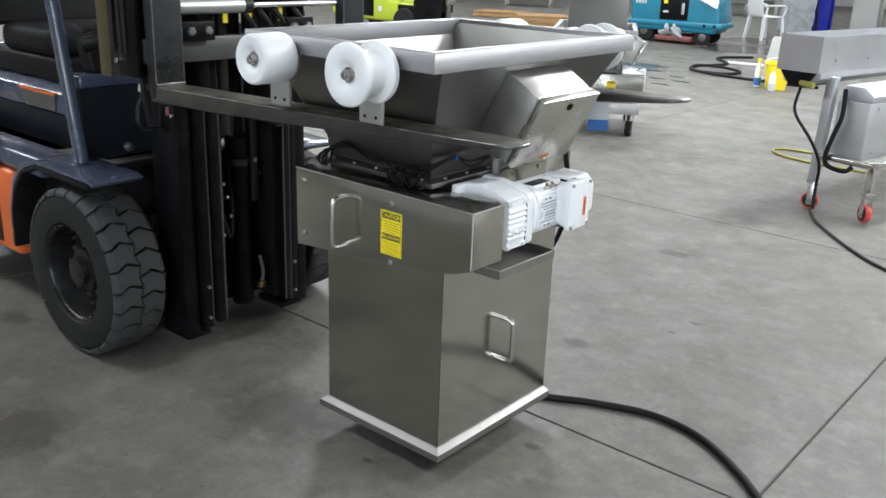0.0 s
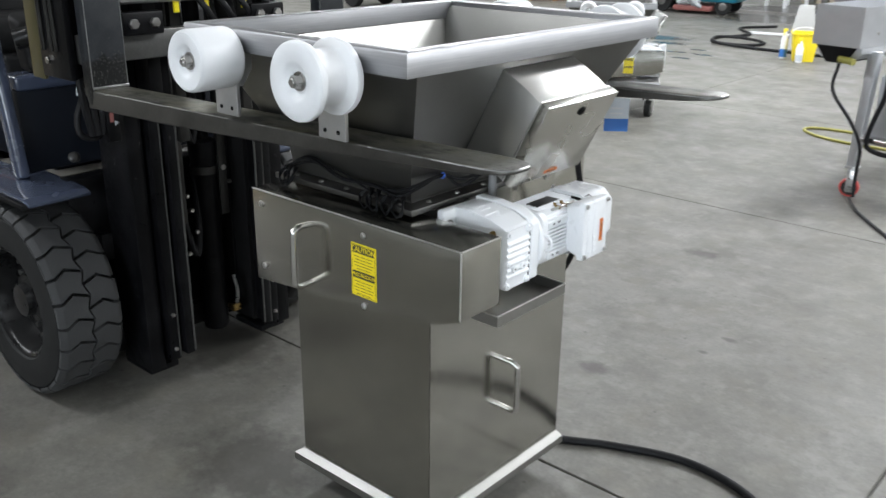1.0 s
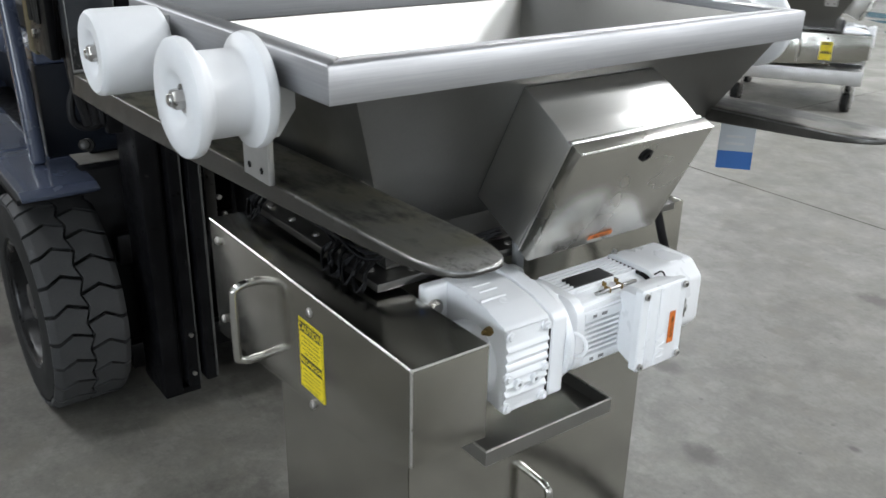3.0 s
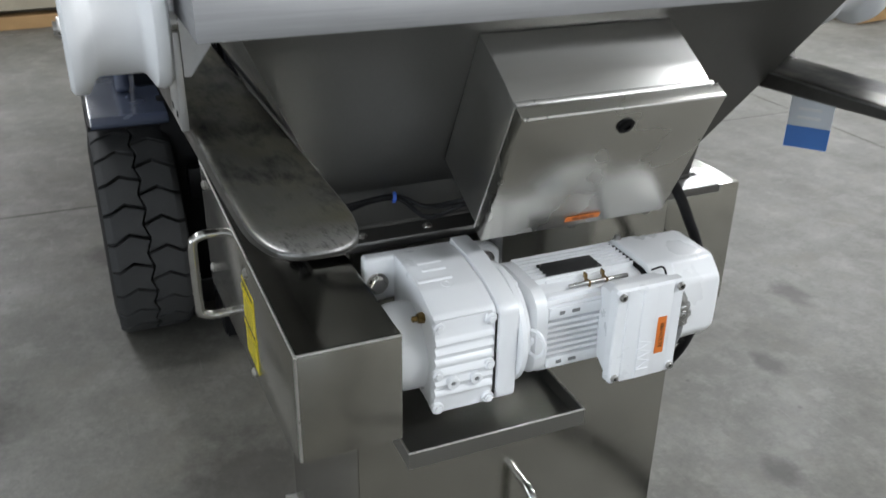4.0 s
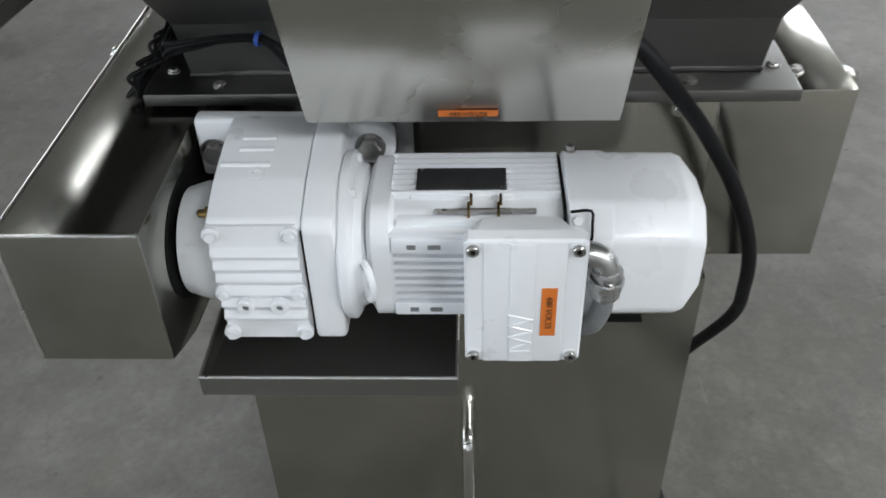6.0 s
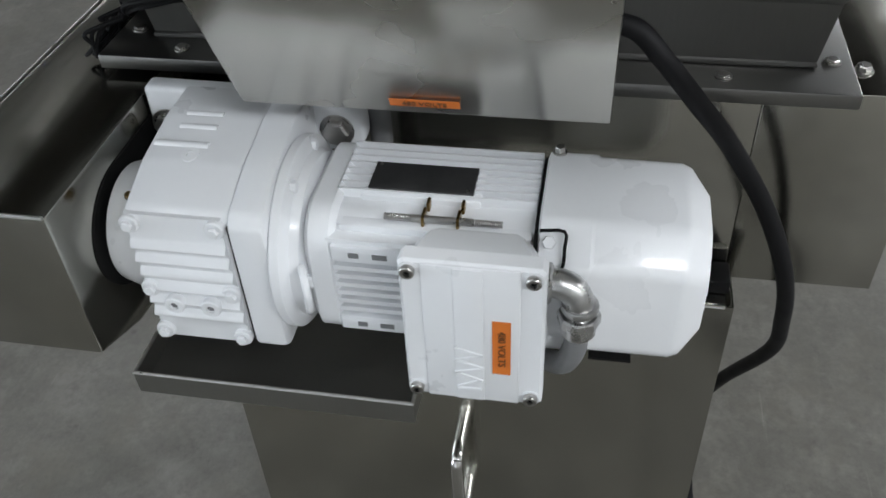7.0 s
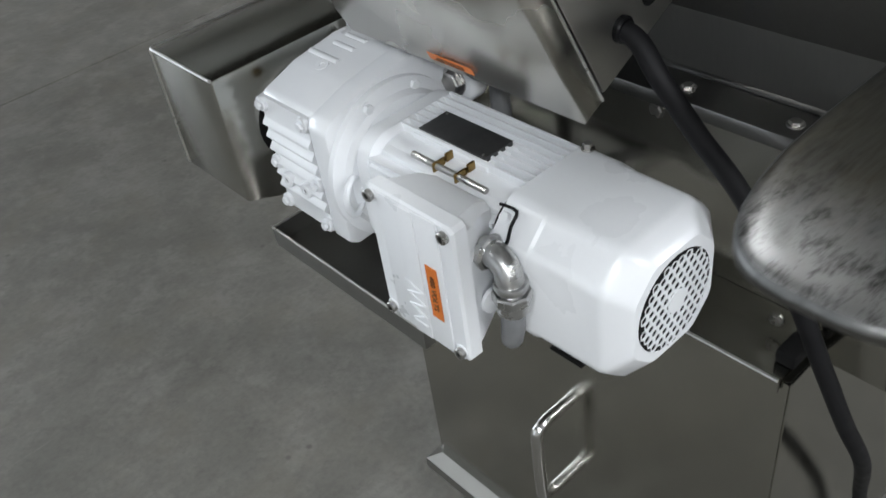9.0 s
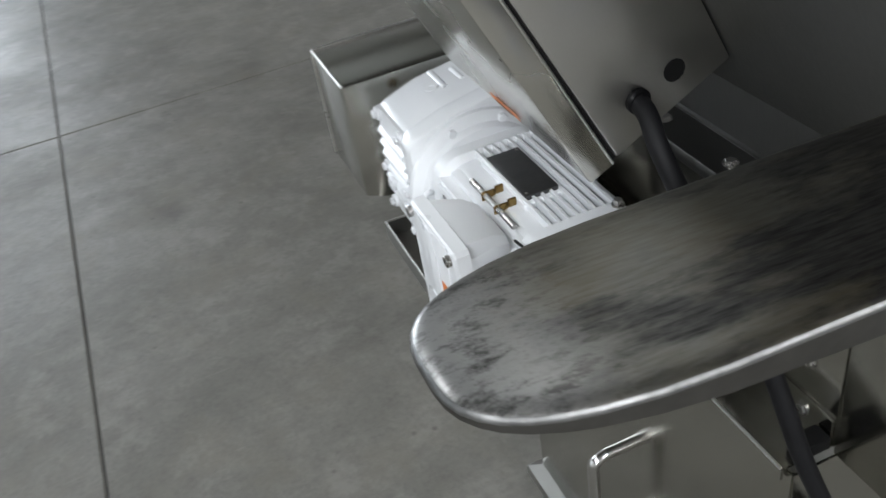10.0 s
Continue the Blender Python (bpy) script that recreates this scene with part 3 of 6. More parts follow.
def feeder(at, turn, with_chute, label):
    root = thing("screw_feeder", label, "hopper feeder", "screw feeders", at, turn)
    # hopper: sheet walls, a folded rim with a top lip
    outer_hi, outer_lo = rect(-0.404, 0.360, -0.470, 0.487, 1.39), rect(-0.247, 0.212, -0.332, 0.348, 1.105)
    w = 0.004
    inner_hi = rect(-0.404 + w, 0.360 - w, -0.470 + w, 0.487 - w, 1.425)
    inner_lo = rect(-0.247 + w, 0.212 - w, -0.332 + w, 0.348 - w, 1.10)
    throat_o = rect(-0.238, 0.203, -0.322, 0.338, 1.03)
    throat_i = rect(-0.238 + w, 0.203 - w, -0.322 + w, 0.338 - w, 1.03)
    outer_top = rect(-0.404, 0.360, -0.470, 0.487, 1.425)
    h = w / 2
    mid_top, mid_lo = rect(-0.404 + h, 0.360 - h, -0.470 + h, 0.487 - h, 1.425), rect(-0.247 + h, 0.212 - h, -0.332 + h, 0.348 - h, 1.1025)
    throat_m = rect(-0.238 + h, 0.203 - h, -0.322 + h, 0.338 - h, 1.03)
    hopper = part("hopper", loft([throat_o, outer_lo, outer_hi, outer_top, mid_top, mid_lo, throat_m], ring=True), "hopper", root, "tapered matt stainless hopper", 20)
    # same sheet as the walls; the brighter inside is put into its colour
    part("hopper_inner_face", loft([throat_m, mid_lo, mid_top, inner_hi, inner_lo, throat_i], ring=True), "lining", hopper, "inner face of the same sheet, toned paler for its light", 20)
    # rim, four mitred folded bars
    X0, X1, Y0, Y1, ZT, ZB, LIP = -0.420, 0.377, -0.520, 0.537, 1.440, 1.386, 0.044
    o, i = [(X0, Y0), (X1, Y0), (X1, Y1), (X0, Y1)], [(X0 + LIP, Y0 + LIP), (X1 - LIP, Y0 + LIP), (X1 - LIP, Y1 - LIP), (X0 + LIP, Y1 - LIP)]
    for k in range(4):
        a, b, c, d = o[k], o[(k + 1) % 4], i[(k + 1) % 4], i[k]
        e = 0.0035
        ax, ay = (Vector(b) - Vector(a)).normalized()
        nx, ny = ay, -ax
        bm = loft([
            [(*a, ZB), (*b, ZB), (*c, ZB), (*d, ZB)],
            [(*a, ZT - e), (*b, ZT - e), (*c, ZT - e), (*d, ZT - e)],
            [(a[0] - nx * e, a[1] - ny * e, ZT), (b[0] - nx * e, b[1] - ny * e, ZT), (c[0] + nx * e, c[1] + ny * e, ZT), (d[0] + nx * e, d[1] + ny * e, ZT)],
        ])
        part("rim", bm, "rim", root, "ground stainless rim bar", 50)
    # throat flange
    f = part("flange", box((-0.268, -0.370, 1.0215), (0.250, 0.376, 1.037), 0.002), "dull_flange", root, "dull bolted throat flange")
    bead = [(-0.239, -0.323, 1.040), (0.204, -0.323, 1.040), (0.204, 0.339, 1.040), (-0.239, 0.339, 1.040)]
    part("weld_bead", tube(bead, 0.0035, 8, 1, True, None, False), "dull_flange", f, "ground weld bead")
    for k in range(5):
        x = -0.20 + k * 0.098
        for y in (-0.348, 0.357):
            bolt_head(f, (x, y, 1.037), (0, 0, 1), 0.0062, 0.0035)
    for k in range(6):
        y = -0.285 + k * 0.108
        bolt_head(f, (0.229, y, 1.037), (0, 0, 1), 0.0062, 0.0035)
    # housing under the throat, and the two guards
    bm = box((-0.254, -0.312, 0.775), (0.21, 0.2984, 1.0200), 0.001)
    housing = part("housing", bm, "sheet", root)
    for y, z in ((-0.20, 0.99), (0.10, 0.988), (0.252, 0.990), (0.256, 0.860)):
        bolt_head(housing, (0.21, y, z), (1, 0, 0), 0.0068, 0.0035)
    prof = [(-0.26, 0.750), (0.02, 0.773), (0.405, 0.814), (0.48, 0.843), (0.48, 1.0125), (-0.26, 1.0125)]
    guard = part("drive_guard", prism(prof, "y", -0.457, -0.3125, 0.0025), "sheet_x", root, "brushed stainless drive guard with yellow sticker")
    # thin pale rods draw the highlight that the guard's bends catch
    for a, b in (((-0.258, -0.4568, 1.0123), (0.4785, -0.4568, 1.0123)), ((0.4798, -0.455, 1.0123), (0.4798, -0.314, 1.0123)), ((0.4798, -0.4568, 0.846), (0.4798, -0.4568, 1.010))):
        part("guard_edge_glint", rod(a, b, 0.0021, 10), "edge_glint", guard)
    for x, z in ((-0.224, 0.974), (-0.224, 0.796), (0.170, 0.977), (0.168, 0.791)):
        bolt_head(guard, (x, -0.457, z), (0, -1, 0), 0.0068, 0.0035)
    grip(guard, (-0.026, -0.457, 0.962), (-0.030, -0.457, 0.800), (0, -0.055, 0))
    slot = [(0.365 + 0.073 * math.cos(a), 0.922 + 0.066 * math.sin(a)) for a in (radians(-90 + 10 * k) for k in range(19))] + [(0.222, 0.988), (0.222, 0.856)]
    # no recess here: a thin black plate paints the opening's shade
    part("shaft_opening", prism(slot, "y", -0.3124, -0.3104), "dark_gap", guard, "slotted shaft opening drawn as a flat dark plate")
    back = part("rear_guard", box((-0.254, 0.2990, 0.767), (0.2085, 0.457, 1.014), 0.0015), "sheet", root)
    bolt_head(back, (0.165, 0.395, 1.014), (0, 0, 1), 0.0075, 0.007)
    grip(back, (0.06, 0.457, 0.962), (0.06, 0.457, 0.800), (0, 0.055, 0))
    # warning sticker
    sx0, sx1, sz0, sz1, sy = 0.127, 0.214, 0.814, 0.953, -0.4573
    st = part("sticker", box((sx0, sy - 0.0006, sz0), (sx1, sy, sz1), 0), "yellow", root, "yellow and black bilingual warning sticker", 0)
    mid, yy = (sx0 + sx1) / 2, sy - 0.0012
    part("border", loft([[(sx0 + 0.003, yy, sz0 + 0.003), (sx1 - 0.003, yy, sz0 + 0.003), (sx1 - 0.003, yy, sz1 - 0.003), (sx0 + 0.003, yy, sz1 - 0.003)],
                         [(sx0 + 0.004, yy, sz0 + 0.004), (sx1 - 0.004, yy, sz0 + 0.004), (sx1 - 0.004, yy, sz1 - 0.004), (sx0 + 0.004, yy, sz1 - 0.004)]], caps=False), "ink", st, "", 0)
    for z, word in ((0.938, "CAUTION"), (0.872, "PRECAUCION")):
        part("heading", box((sx0 + 0.006, yy - 0.0004, z - 0.0095), (sx1 - 0.006, yy, z + 0.0095), 0), "ink", st, "", 0)
        writing(word, 0.0185 if len(word) < 8 else 0.0132, facing((mid, yy - 0.001, z), (1, 0, 0), (0, 0, 1)), "yellow", st)
        for k in range(5):
            bw = (0.064, 0.056, 0.068, 0.060, 0.048)[k]
            for x0, x1 in ((-0.5, -0.22), (-0.18, 0.12), (0.16, 0.5)):
                part("print_line", box((mid + bw * x0, yy - 0.0004, z - 0.0192 - k * 0.0080), (mid + bw * x1, yy, z - 0.0174 - k * 0.0080), 0), "print_grey", st, "", 0)
    # drip tray
    tx0, tx1, ty0, ty1, zt, zb, e = 0.262, 0.466, -0.299, -0.009, 0.800, 0.772, 0.003
    tray = loft([rect(tx0, tx1, ty0, ty1, zb), rect(tx0, tx1, ty0, ty1, zt), rect(tx0 + e, tx1 - e, ty0 + e, ty1 - e, zt), rect(tx0 + e, tx1 - e, ty0 + e, ty1 - e, zb + e)])
    drip = part("drip_tray", tray, "lining", root, "shallow open stainless drip tray", 20)
    # pale rods draw the highlight along the tray's lip
    for a, b in (((tx1 - 0.001, ty0, zt), (tx1 - 0.001, ty1, zt)), ((tx0, ty1 - 0.001, zt), (tx1, ty1 - 0.001, zt)), ((tx0, ty0 + 0.001, zt), (tx1, ty0 + 0.001, zt))):
        part("tray_lip_glint", rod(a, b, 0.0019, 8), "edge_glint", drip)
    # chute
    if with_chute:
        c0, c1, d0, d1 = -0.264, 0.264, -0.316, 0.307
        e = 0.003
        bm = loft([rect(c0, c1, d0, d1, 0.118), rect(c0, c1, d0, d1, 0.772), rect(c0 + e, c1 - e, d0 + e, d1 - e, 0.772), rect(c0 + e, c1 - e, d0 + e, d1 - e, 0.118)], ring=True)
        bmesh.ops.bevel(bm, geom=[ed for ed in bm.edges if abs(ed.verts[0].co.z - ed.verts[1].co.z) > 0.3], offset=0.002, segments=2, affect="EDGES")
        chute = part("chute", bm, "sheet", root, "tall brushed stainless discharge chute")
        f = 0.023
        sk = loft([rect(c0, c1, d0, d1, 0.126), rect(c0 - f, c1 + f, d0 - f, d1 + 0.004, 0.112), rect(c0 - f - 0.001, c1 + f + 0.001, d0 - f - 0.001, d1 + 0.004 + 0.001, 0.089),
                   rect(c0 - f + 0.002, c1 + f - 0.002, d0 - f + 0.002, d1 + 0.004 - 0.002, 0.089), rect(c0 - f + 0.002, c1 + f - 0.002, d0 - f + 0.002, d1 + 0.004 - 0.002, 0.108), rect(c0 + 0.002, c1 - 0.002, d0 + 0.002, d1 - 0.002, 0.118)], ring=True)
        part("skirt", sk, "lining", chute, "bright folded skirt round the foot", 20)
        grip(chute, (c1, -0.001, 0.505), (c1, 0.001, 0.349), (0.055, 0, 0), 0.0088)
        bm = prism([(0.2105, 0.813), (0.2135, 0.813), (0.2135, 0.7775), (0.270, 0.7775), (0.270, 0.760), (0.2665, 0.760), (0.2665, 0.7735), (0.2105, 0.7735)], "y", -0.005, 0.297)
        ledge = part("ledge_angle", bm, "sheet_x", chute, "bright folded ledge angle")
        # pale rod as the highlight on the ledge's front lip
        part("ledge_lip_glint", rod((0.2695, -0.004, 0.7772), (0.2695, 0.296, 0.7772), 0.0019, 8), "edge_glint", ledge)
        part("rubber_stop", box((0.2145, 0.279, 0.778), (0.250, 0.301, 0.796), 0.003), "seat_black", chute, "black rubber stop")
        bolt_head(chute, (0.2135, 0.258, 0.797), (1, 0, 0), 0.0062, 0.0035)
        bolt_head(chute, (0.2135, 0.03, 0.797), (1, 0, 0), 0.0062, 0.0035)
    # rollers on hanging plates
    for side in (-1, 1):
        ya, flip = (-0.518, -1) if side < 0 else (0.535, 1)
        for x, spool in ((0.188, True), (-0.212, False)):
            px = 0.150 if spool else -0.245
            plate = part("roller_bracket", box((px - 0.045, min(ya, ya + flip * 0.011), 1.224), (px + 0.045, max(ya, ya + flip * 0.011), 1.432), 0.0015), "alu", root, "grey flat-bar roller bracket")
            for bx in (-0.022, 0.022):
                part("bolt_hole", rod((px + bx, ya + flip * 0.0112, 1.243), (px + bx, ya + flip * 0.0122, 1.243), 0.0055, 12), "dark_gap", plate)
            gx = px + 0.052
            gus = prism([(ya - flip * 0.001, 1.386), (ya - flip * 0.001, 1.30), (ya - flip * 0.010, 1.30), (ya - flip * 0.040, 1.34), (ya - flip * 0.040, 1.386)], "x", gx - 0.010, gx - 0.007)
            part("gusset", gus, "alu", plate)
            ax, az = x - 0.004, 1.374
            y_in, y_out = ya + flip * 0.016, ya + flip * 0.142
            if spool:
                prof = [(0.020, 0.0), (0.078, 0.0), (0.084, 0.004), (0.086, 0.012), (0.084, 0.020), (0.066, 0.031), (0.0635, 0.036), (0.0635, 0.088), (0.066, 0.093), (0.084, 0.104), (0.0865, 0.111), (0.085, 0.121), (0.079, 0.126), (0.046, 0.126), (0.036, 0.121), (0.026, 0.111), (0.012, 0.110)]
            else:
                prof = [(0.020, 0.0), (0.066, 0.0), (0.072, 0.004), (0.0745, 0.012), (0.0745, 0.114), (0.073, 0.121), (0.068, 0.126), (0.044, 0.126), (0.035, 0.121), (0.026, 0.111), (0.012, 0.110)]
            rl = part("roller", lathe(prof, (ax, y_in, az), (ax, y_out, az), 48), "plastic", root, "white flanged polymer roller" if spool else "white plain polymer roller", 40)
            part("axle", rod((ax, ya, az), (ax, y_in + flip * 0.12, az), 0.011, 14), "bolt", rl)
            hx = hexagon((ax, y_out - flip * 0.014, az), (ax, y_out + flip * 0.004, az), 0.0155)
            lathe([(0.021, 0), (0.021, 0.003)], (ax, y_out - flip * 0.0155, az), (ax, y_out - flip * 0.012, az), 20, hx)
            rod((ax, y_out, az), (ax, y_out + flip * 0.009, az), 0.0085, 14, 0.001, hx)
            part("axle_nut", hx, "bolt", rl)
            part("spacer", lathe([(0.018, 0), (0.018, 0.016)], (ax, ya + flip * 0.0, az), (ax, y_in, az), 18), "bolt", rl)
    # electrical enclosure on the sloping end wall
    e0, e1 = -0.156, 0.152
    body = prism([(0.346, 1.364), (0.385, 1.3440), (0.425, 1.3200), (0.4585, 1.2965), (0.352, 1.090), (0.236, 1.149)], "y", e0 + 0.003, e1 - 0.003, 0.003)
    enc = part("enclosure", body, "enclosure_body", root, "slanted stainless electrical enclosure")
    lid = prism([(0.4655, 1.2995), (0.4870, 1.2885), (0.381, 1.076), (0.357, 1.088)], "y", e0 - 0.001, e1 + 0.001, 0.0025)
    lid = part("enclosure_door", lid, "enclosure", enc, "slanted stainless door with a black lock")
    # pale rods draw the highlights along the door's edges
    for a, b in (((0.4862, 1.2880), "y"), ((0.4640, 1.2980), "z")):
        if b == "y":
            part("door_edge_glint", rod((a[0], e0 + 0.001, a[1]), (a[0], e1 - 0.001, a[1]), 0.0019, 10), "edge_glint", lid)
        else:
            for y in (e0 - 0.0004, e1 + 0.0004):
                part("door_edge_glint", rod((a[0], y, a[1]), (0.3585, y, 1.0890), 0.0014, 8), "edge_glint", lid)
    part("gap", prism([(0.4585, 1.2960), (0.4650, 1.2935), (0.358, 1.087), (0.351, 1.0905)], "y", e0 + 0.006, e1 - 0.006), "dark_gap", enc)
    up = Vector((0.492 - 0.381, 0, 1.299 - 1.076)).normalized()
    out = Vector((up.z, 0, -up.x))
    face = lambda y, s: Vector((0.381, y, 1.076)) + up * s + out * 0.0004
    lk = face(0.004, 0.205)
    knob = lathe([(0.0125, 0), (0.0125, 0.003), (0.010, 0.0045), (0.0055, 0.0045), (0.0055, 0.002)], lk, lk + out, 20)
    part("lock", knob, "black", enc, "round black quarter-turn lock")
    # the lip's bright line is put into its colour
    rain = prism([(0.4520, 1.3010), (0.4600, 1.3025), (0.4640, 1.2985), (0.4585, 1.2965)], "y", e0 + 0.002, e1 - 0.004, 0.001)
    part("rain_lip", rain, "edge_glint", enc)
    c = face(0.004, 0.018)
    lm = facing(c + out * 0.0006, (0, 1, 0), up)
    part("volt_label", box((-0.029, -0.0050, 0), (0.029, 0.0050, 0.0006), 0, m=lm), "orange_tag", enc, "small orange voltage label", 0)
    writing("480 VOLTS", 0.0078, lm @ pose(0, 0, 0.0014), "faded_ink", enc)
    gl = Vector((0.331, e1 - 0.003, 1.140))
    part("cable_gland", lathe([(0.0115, 0), (0.0115, 0.004), (0.0098, 0.006)], gl, gl + Vector((0, 1, 0)), 20), "black", enc)
    part("knockout", rod((0.294, e1 - 0.006, 1.156), (0.294, e1 - 0.0024, 1.156), 0.0105, 24), "dark_gap", enc, "open round knockout hole")
    gearmotor(root)
    if with_chute:
        pts = [gl, gl + Vector((0.002, 0.020, -0.006)), (0.336, 0.190, 1.113), (0.330, 0.225, 1.068), (0.316, 0.260, 1.018), (0.303, 0.307, 0.937), (0.288, 0.343, 0.844), (0.255, 0.362, 0.750), (0.207, 0.372, 0.652), (0.105, 0.348, 0.475), (0.035, 0.336, 0.330), (0.01, 0.342, 0.20), (0.04, 0.362, 0.06), (0.150, 0.392, 0.0135)]
        part("feed_cable", tube(pts, 0.0090, 14, 6), "cable", root, "thick black feed cable hanging from the enclosure")
        wiring(root)
        inspection_card(root)
    return root


def inspection_card(root):
    m = facing((0.257, 0.549, 1.128), (0.06, 0.05, 0), (0.02, 0.0, 1))
    c = part("inspection_card", box((-0.037, -0.004, 0), (0.037, 0.060, 0.0012), 0, m=m), "tag_white", root, "white and blue paper card hanging below the rim", 0)
    part("blue_band", box((-0.037, -0.044, 0), (0.037, -0.004, 0.0012), 0, m=m), "tag_blue", c, "", 0)
    for k in range(2):
        part("print_line", box((-0.022, 0.026 - 0.016 * k, 0.0014), (0.018, 0.031 - 0.016 * k, 0.0018), 0, m=m), "alu", c, "", 0)
    return c


def wiring(root):
    """Thin sensor leads that wind round the throat."""
    rng = random.Random(5)
    runs = []
    for k in range(5):
        j = lambda s=0.006: rng.uniform(-s, s)
        runs.append([(-0.245 + j(), -0.352 + j(), 1.052 + j()), (-0.15, -0.345 + j(), 1.085 + j(0.012)), (-0.02, -0.350 + j(), 1.072 + j(0.014)), (0.10, -0.358 + j(), 1.060 + j(0.016)), (0.19 + j(), -0.356 + j(), 1.066 + j(0.012)),
                     (0.232 + j(), -0.318 + j(), 1.085 + j(0.01)), (0.226 + j(), -0.232 + j(0.003), 1.094 + j(0.003)), (0.250 + j(), -0.185 + j(), 1.072 + j(0.012)), (0.285 + j(), -0.135, 1.095 + j())])
    for pts in runs:
        part("sensor_lead", tube(pts, 0.0027, 8, 6), "cable", root)
    for x, h in ((-0.225, 0.075), (-0.205, 0.05), (0.090, 0.075), (0.115, 0.095), (0.165, 0.06), (0.200, 0.08)):
        for k in range(3):
            d = 0.006 * k
            pts = [(x + d, -0.352, 1.060), (x + 0.022 + d, -0.374 - d, 1.052), (x + 0.030, -0.384, 1.060 - h * 0.45 + d), (x + 0.012 + d, -0.386 - d, 1.022), (x - 0.014, -0.378, 1.030 + d), (x - 0.004, -0.362, 1.058)]
            part("lead_loop", tube(pts, 0.0024, 8, 6), "cable", root)
    part("cable_tie", lathe([(0.0085, 0), (0.0085, 0.005)], (0.226, -0.234, 1.094), (0.228, -0.224, 1.093), 12), "tie", root, "blue cable tie round the leads")


def gearmotor(root):
    cx, cz = 0.3775, 0.9345
    # gearbox
    prof = [(0.292, 0.880), (0.330, 0.862), (0.438, 0.853), (0.450, 0.860), (0.452, 1.000), (0.445, 1.007), (0.400, 1.023), (0.340, 1.032), (0.288, 1.032)]
    gb = part("gearbox", prism(prof, "y", -0.257, -0.1606, 0.004), "white", root, "white enamelled gearbox")
    # ribbed front cover
    wave = [(0.432, 0.852), (0.4535, 0.852)]
    for k in range(33):
        z = 0.8755 + 0.1015 * k / 32
        wave.append((0.4535 + 0.0028 * (1 - math.cos(2 * math.pi * (z - 0.8755) / 0.0169)), z))
    wave += [(0.4535, 1.003), (0.432, 1.003)]
    cover = part("cover_plate", prism(wave, "y", -0.2560, -0.1670), "white", gb, "ribbed white cover plate", 50)
    for x, z, y in ((0.336, 1.0285, -0.236), (0.354, 1.0265, -0.236), (0.378, 1.0235, -0.252)):
        part("top_rib", tube([(x, y, z), (x, -0.200, z)], 0.0050, 12, 1, smooth=False), "white", gb)
    for y in (-0.2515, -0.1725):
        for z in (0.861, 0.917, 0.994):
            part("screw_boss", lathe([(0.0092, 0), (0.0092, 0.0055), (0.0082, 0.0068)], (0.4515, y, z), (0.462, y, z), 18), "white", cover)
            bolt_head(cover, (0.4582, y, z), (1, 0, 0), 0.0056, 0.0035, "white", "cover_screw", False)
    for y in (-0.230, -0.194):
        plug = part("drain_plug", lathe([(0.0095, 0), (0.0095, 0.0072), (0.0086, 0.0082), (0.0042, 0.0082), (0.0040, 0.0055)], (0.4550, y, 0.902), (0.468, y, 0.902), 18), "white", cover)
        part("plug_socket", rod((0.4580, y, 0.902), (0.4612, y, 0.902), 0.0038, 6), "grey_conduit", plug)
    part("fill_plug", lathe([(0.0085, 0), (0.0085, 0.003), (0.0035, 0.003), (0.003, 0.002)], (0.391, -0.213, 1.0225), (0.3935, -0.213, 1.033), 16), "white", gb)
    mid = [(0.276, 0.880), (0.320, 0.857), (0.446, 0.848), (0.458, 0.856), (0.459, 0.999), (0.450, 1.010), (0.402, 1.026), (0.342, 1.036), (0.276, 1.037)]
    part("gearbox_flange", prism(mid, "y", -0.1605, -0.128, 0.005), "white", gb, "", 30)
    part("joint_line", box((0.432, -0.1625, 0.858), (0.4536, -0.1604, 0.996), 0), "grease", gb, "dark joint between the castings", 0)
    part("torque_arm", prism([(-0.303, 0.955), (-0.303, 1.030), (-0.160, 1.028), (-0.092, 1.018), (-0.079, 1.008), (-0.079, 0.982), (-0.090, 0.970)], "x", 0.270, 0.294, 0.006, 3), "white", gb, "", 40)
    bolt_head(gb, (0.294, -0.284, 0.988), (1, 0, 0), 0.0135, 0.009)
    bolt_head(gb, (0.294, -0.107, 0.994), (1, 0, 0), 0.0135, 0.009)
    part("output_boss", lathe([(0.066, 0), (0.066, 0.030), (0.063, 0.040), (0.060, 0.050)], (0.368, -0.254, 0.920), (0.368, -0.31, 0.920), 44), "white", gb)
    bp = lathe([(0.008, 0), (0.008, 0.006)], (0.414, -0.257, 0.990), (0.414, -0.30, 0.990), 6)
    lathe([(0.0075, 0.004), (0.0075, 0.009), (0.0045, 0.010), (0.0045, 0.016), (0.003, 0.018)], (0.414, -0.257, 0.990), (0.414, -0.30, 0.990), 10, bp)
    part("breather", bp, "brass", gb, "brass breather plug")
    part("arm_post", rod((0.262, -0.072, 0.86), (0.262, -0.072, 1.075), 0.0115, 16, 0.001), "grey_conduit", gb)
    # adapter between gearbox and motor
    part("adapter", lathe([(0.060, 0), (0.088, 0.0), (0.092, 0.003), (0.092, 0.011), (0.088, 0.014), (0.080, 0.016), (0.076, 0.024), (0.064, 0.028), (0.064, 0.042)], (cx, -0.1285, cz), (cx, -0.09, cz), 44), "white", gb)
    for k in range(8):
        a = math.pi / 8 + k * math.pi / 4
        if math.sin(a) < 0 or math.cos(a) > 0.5:
            continue
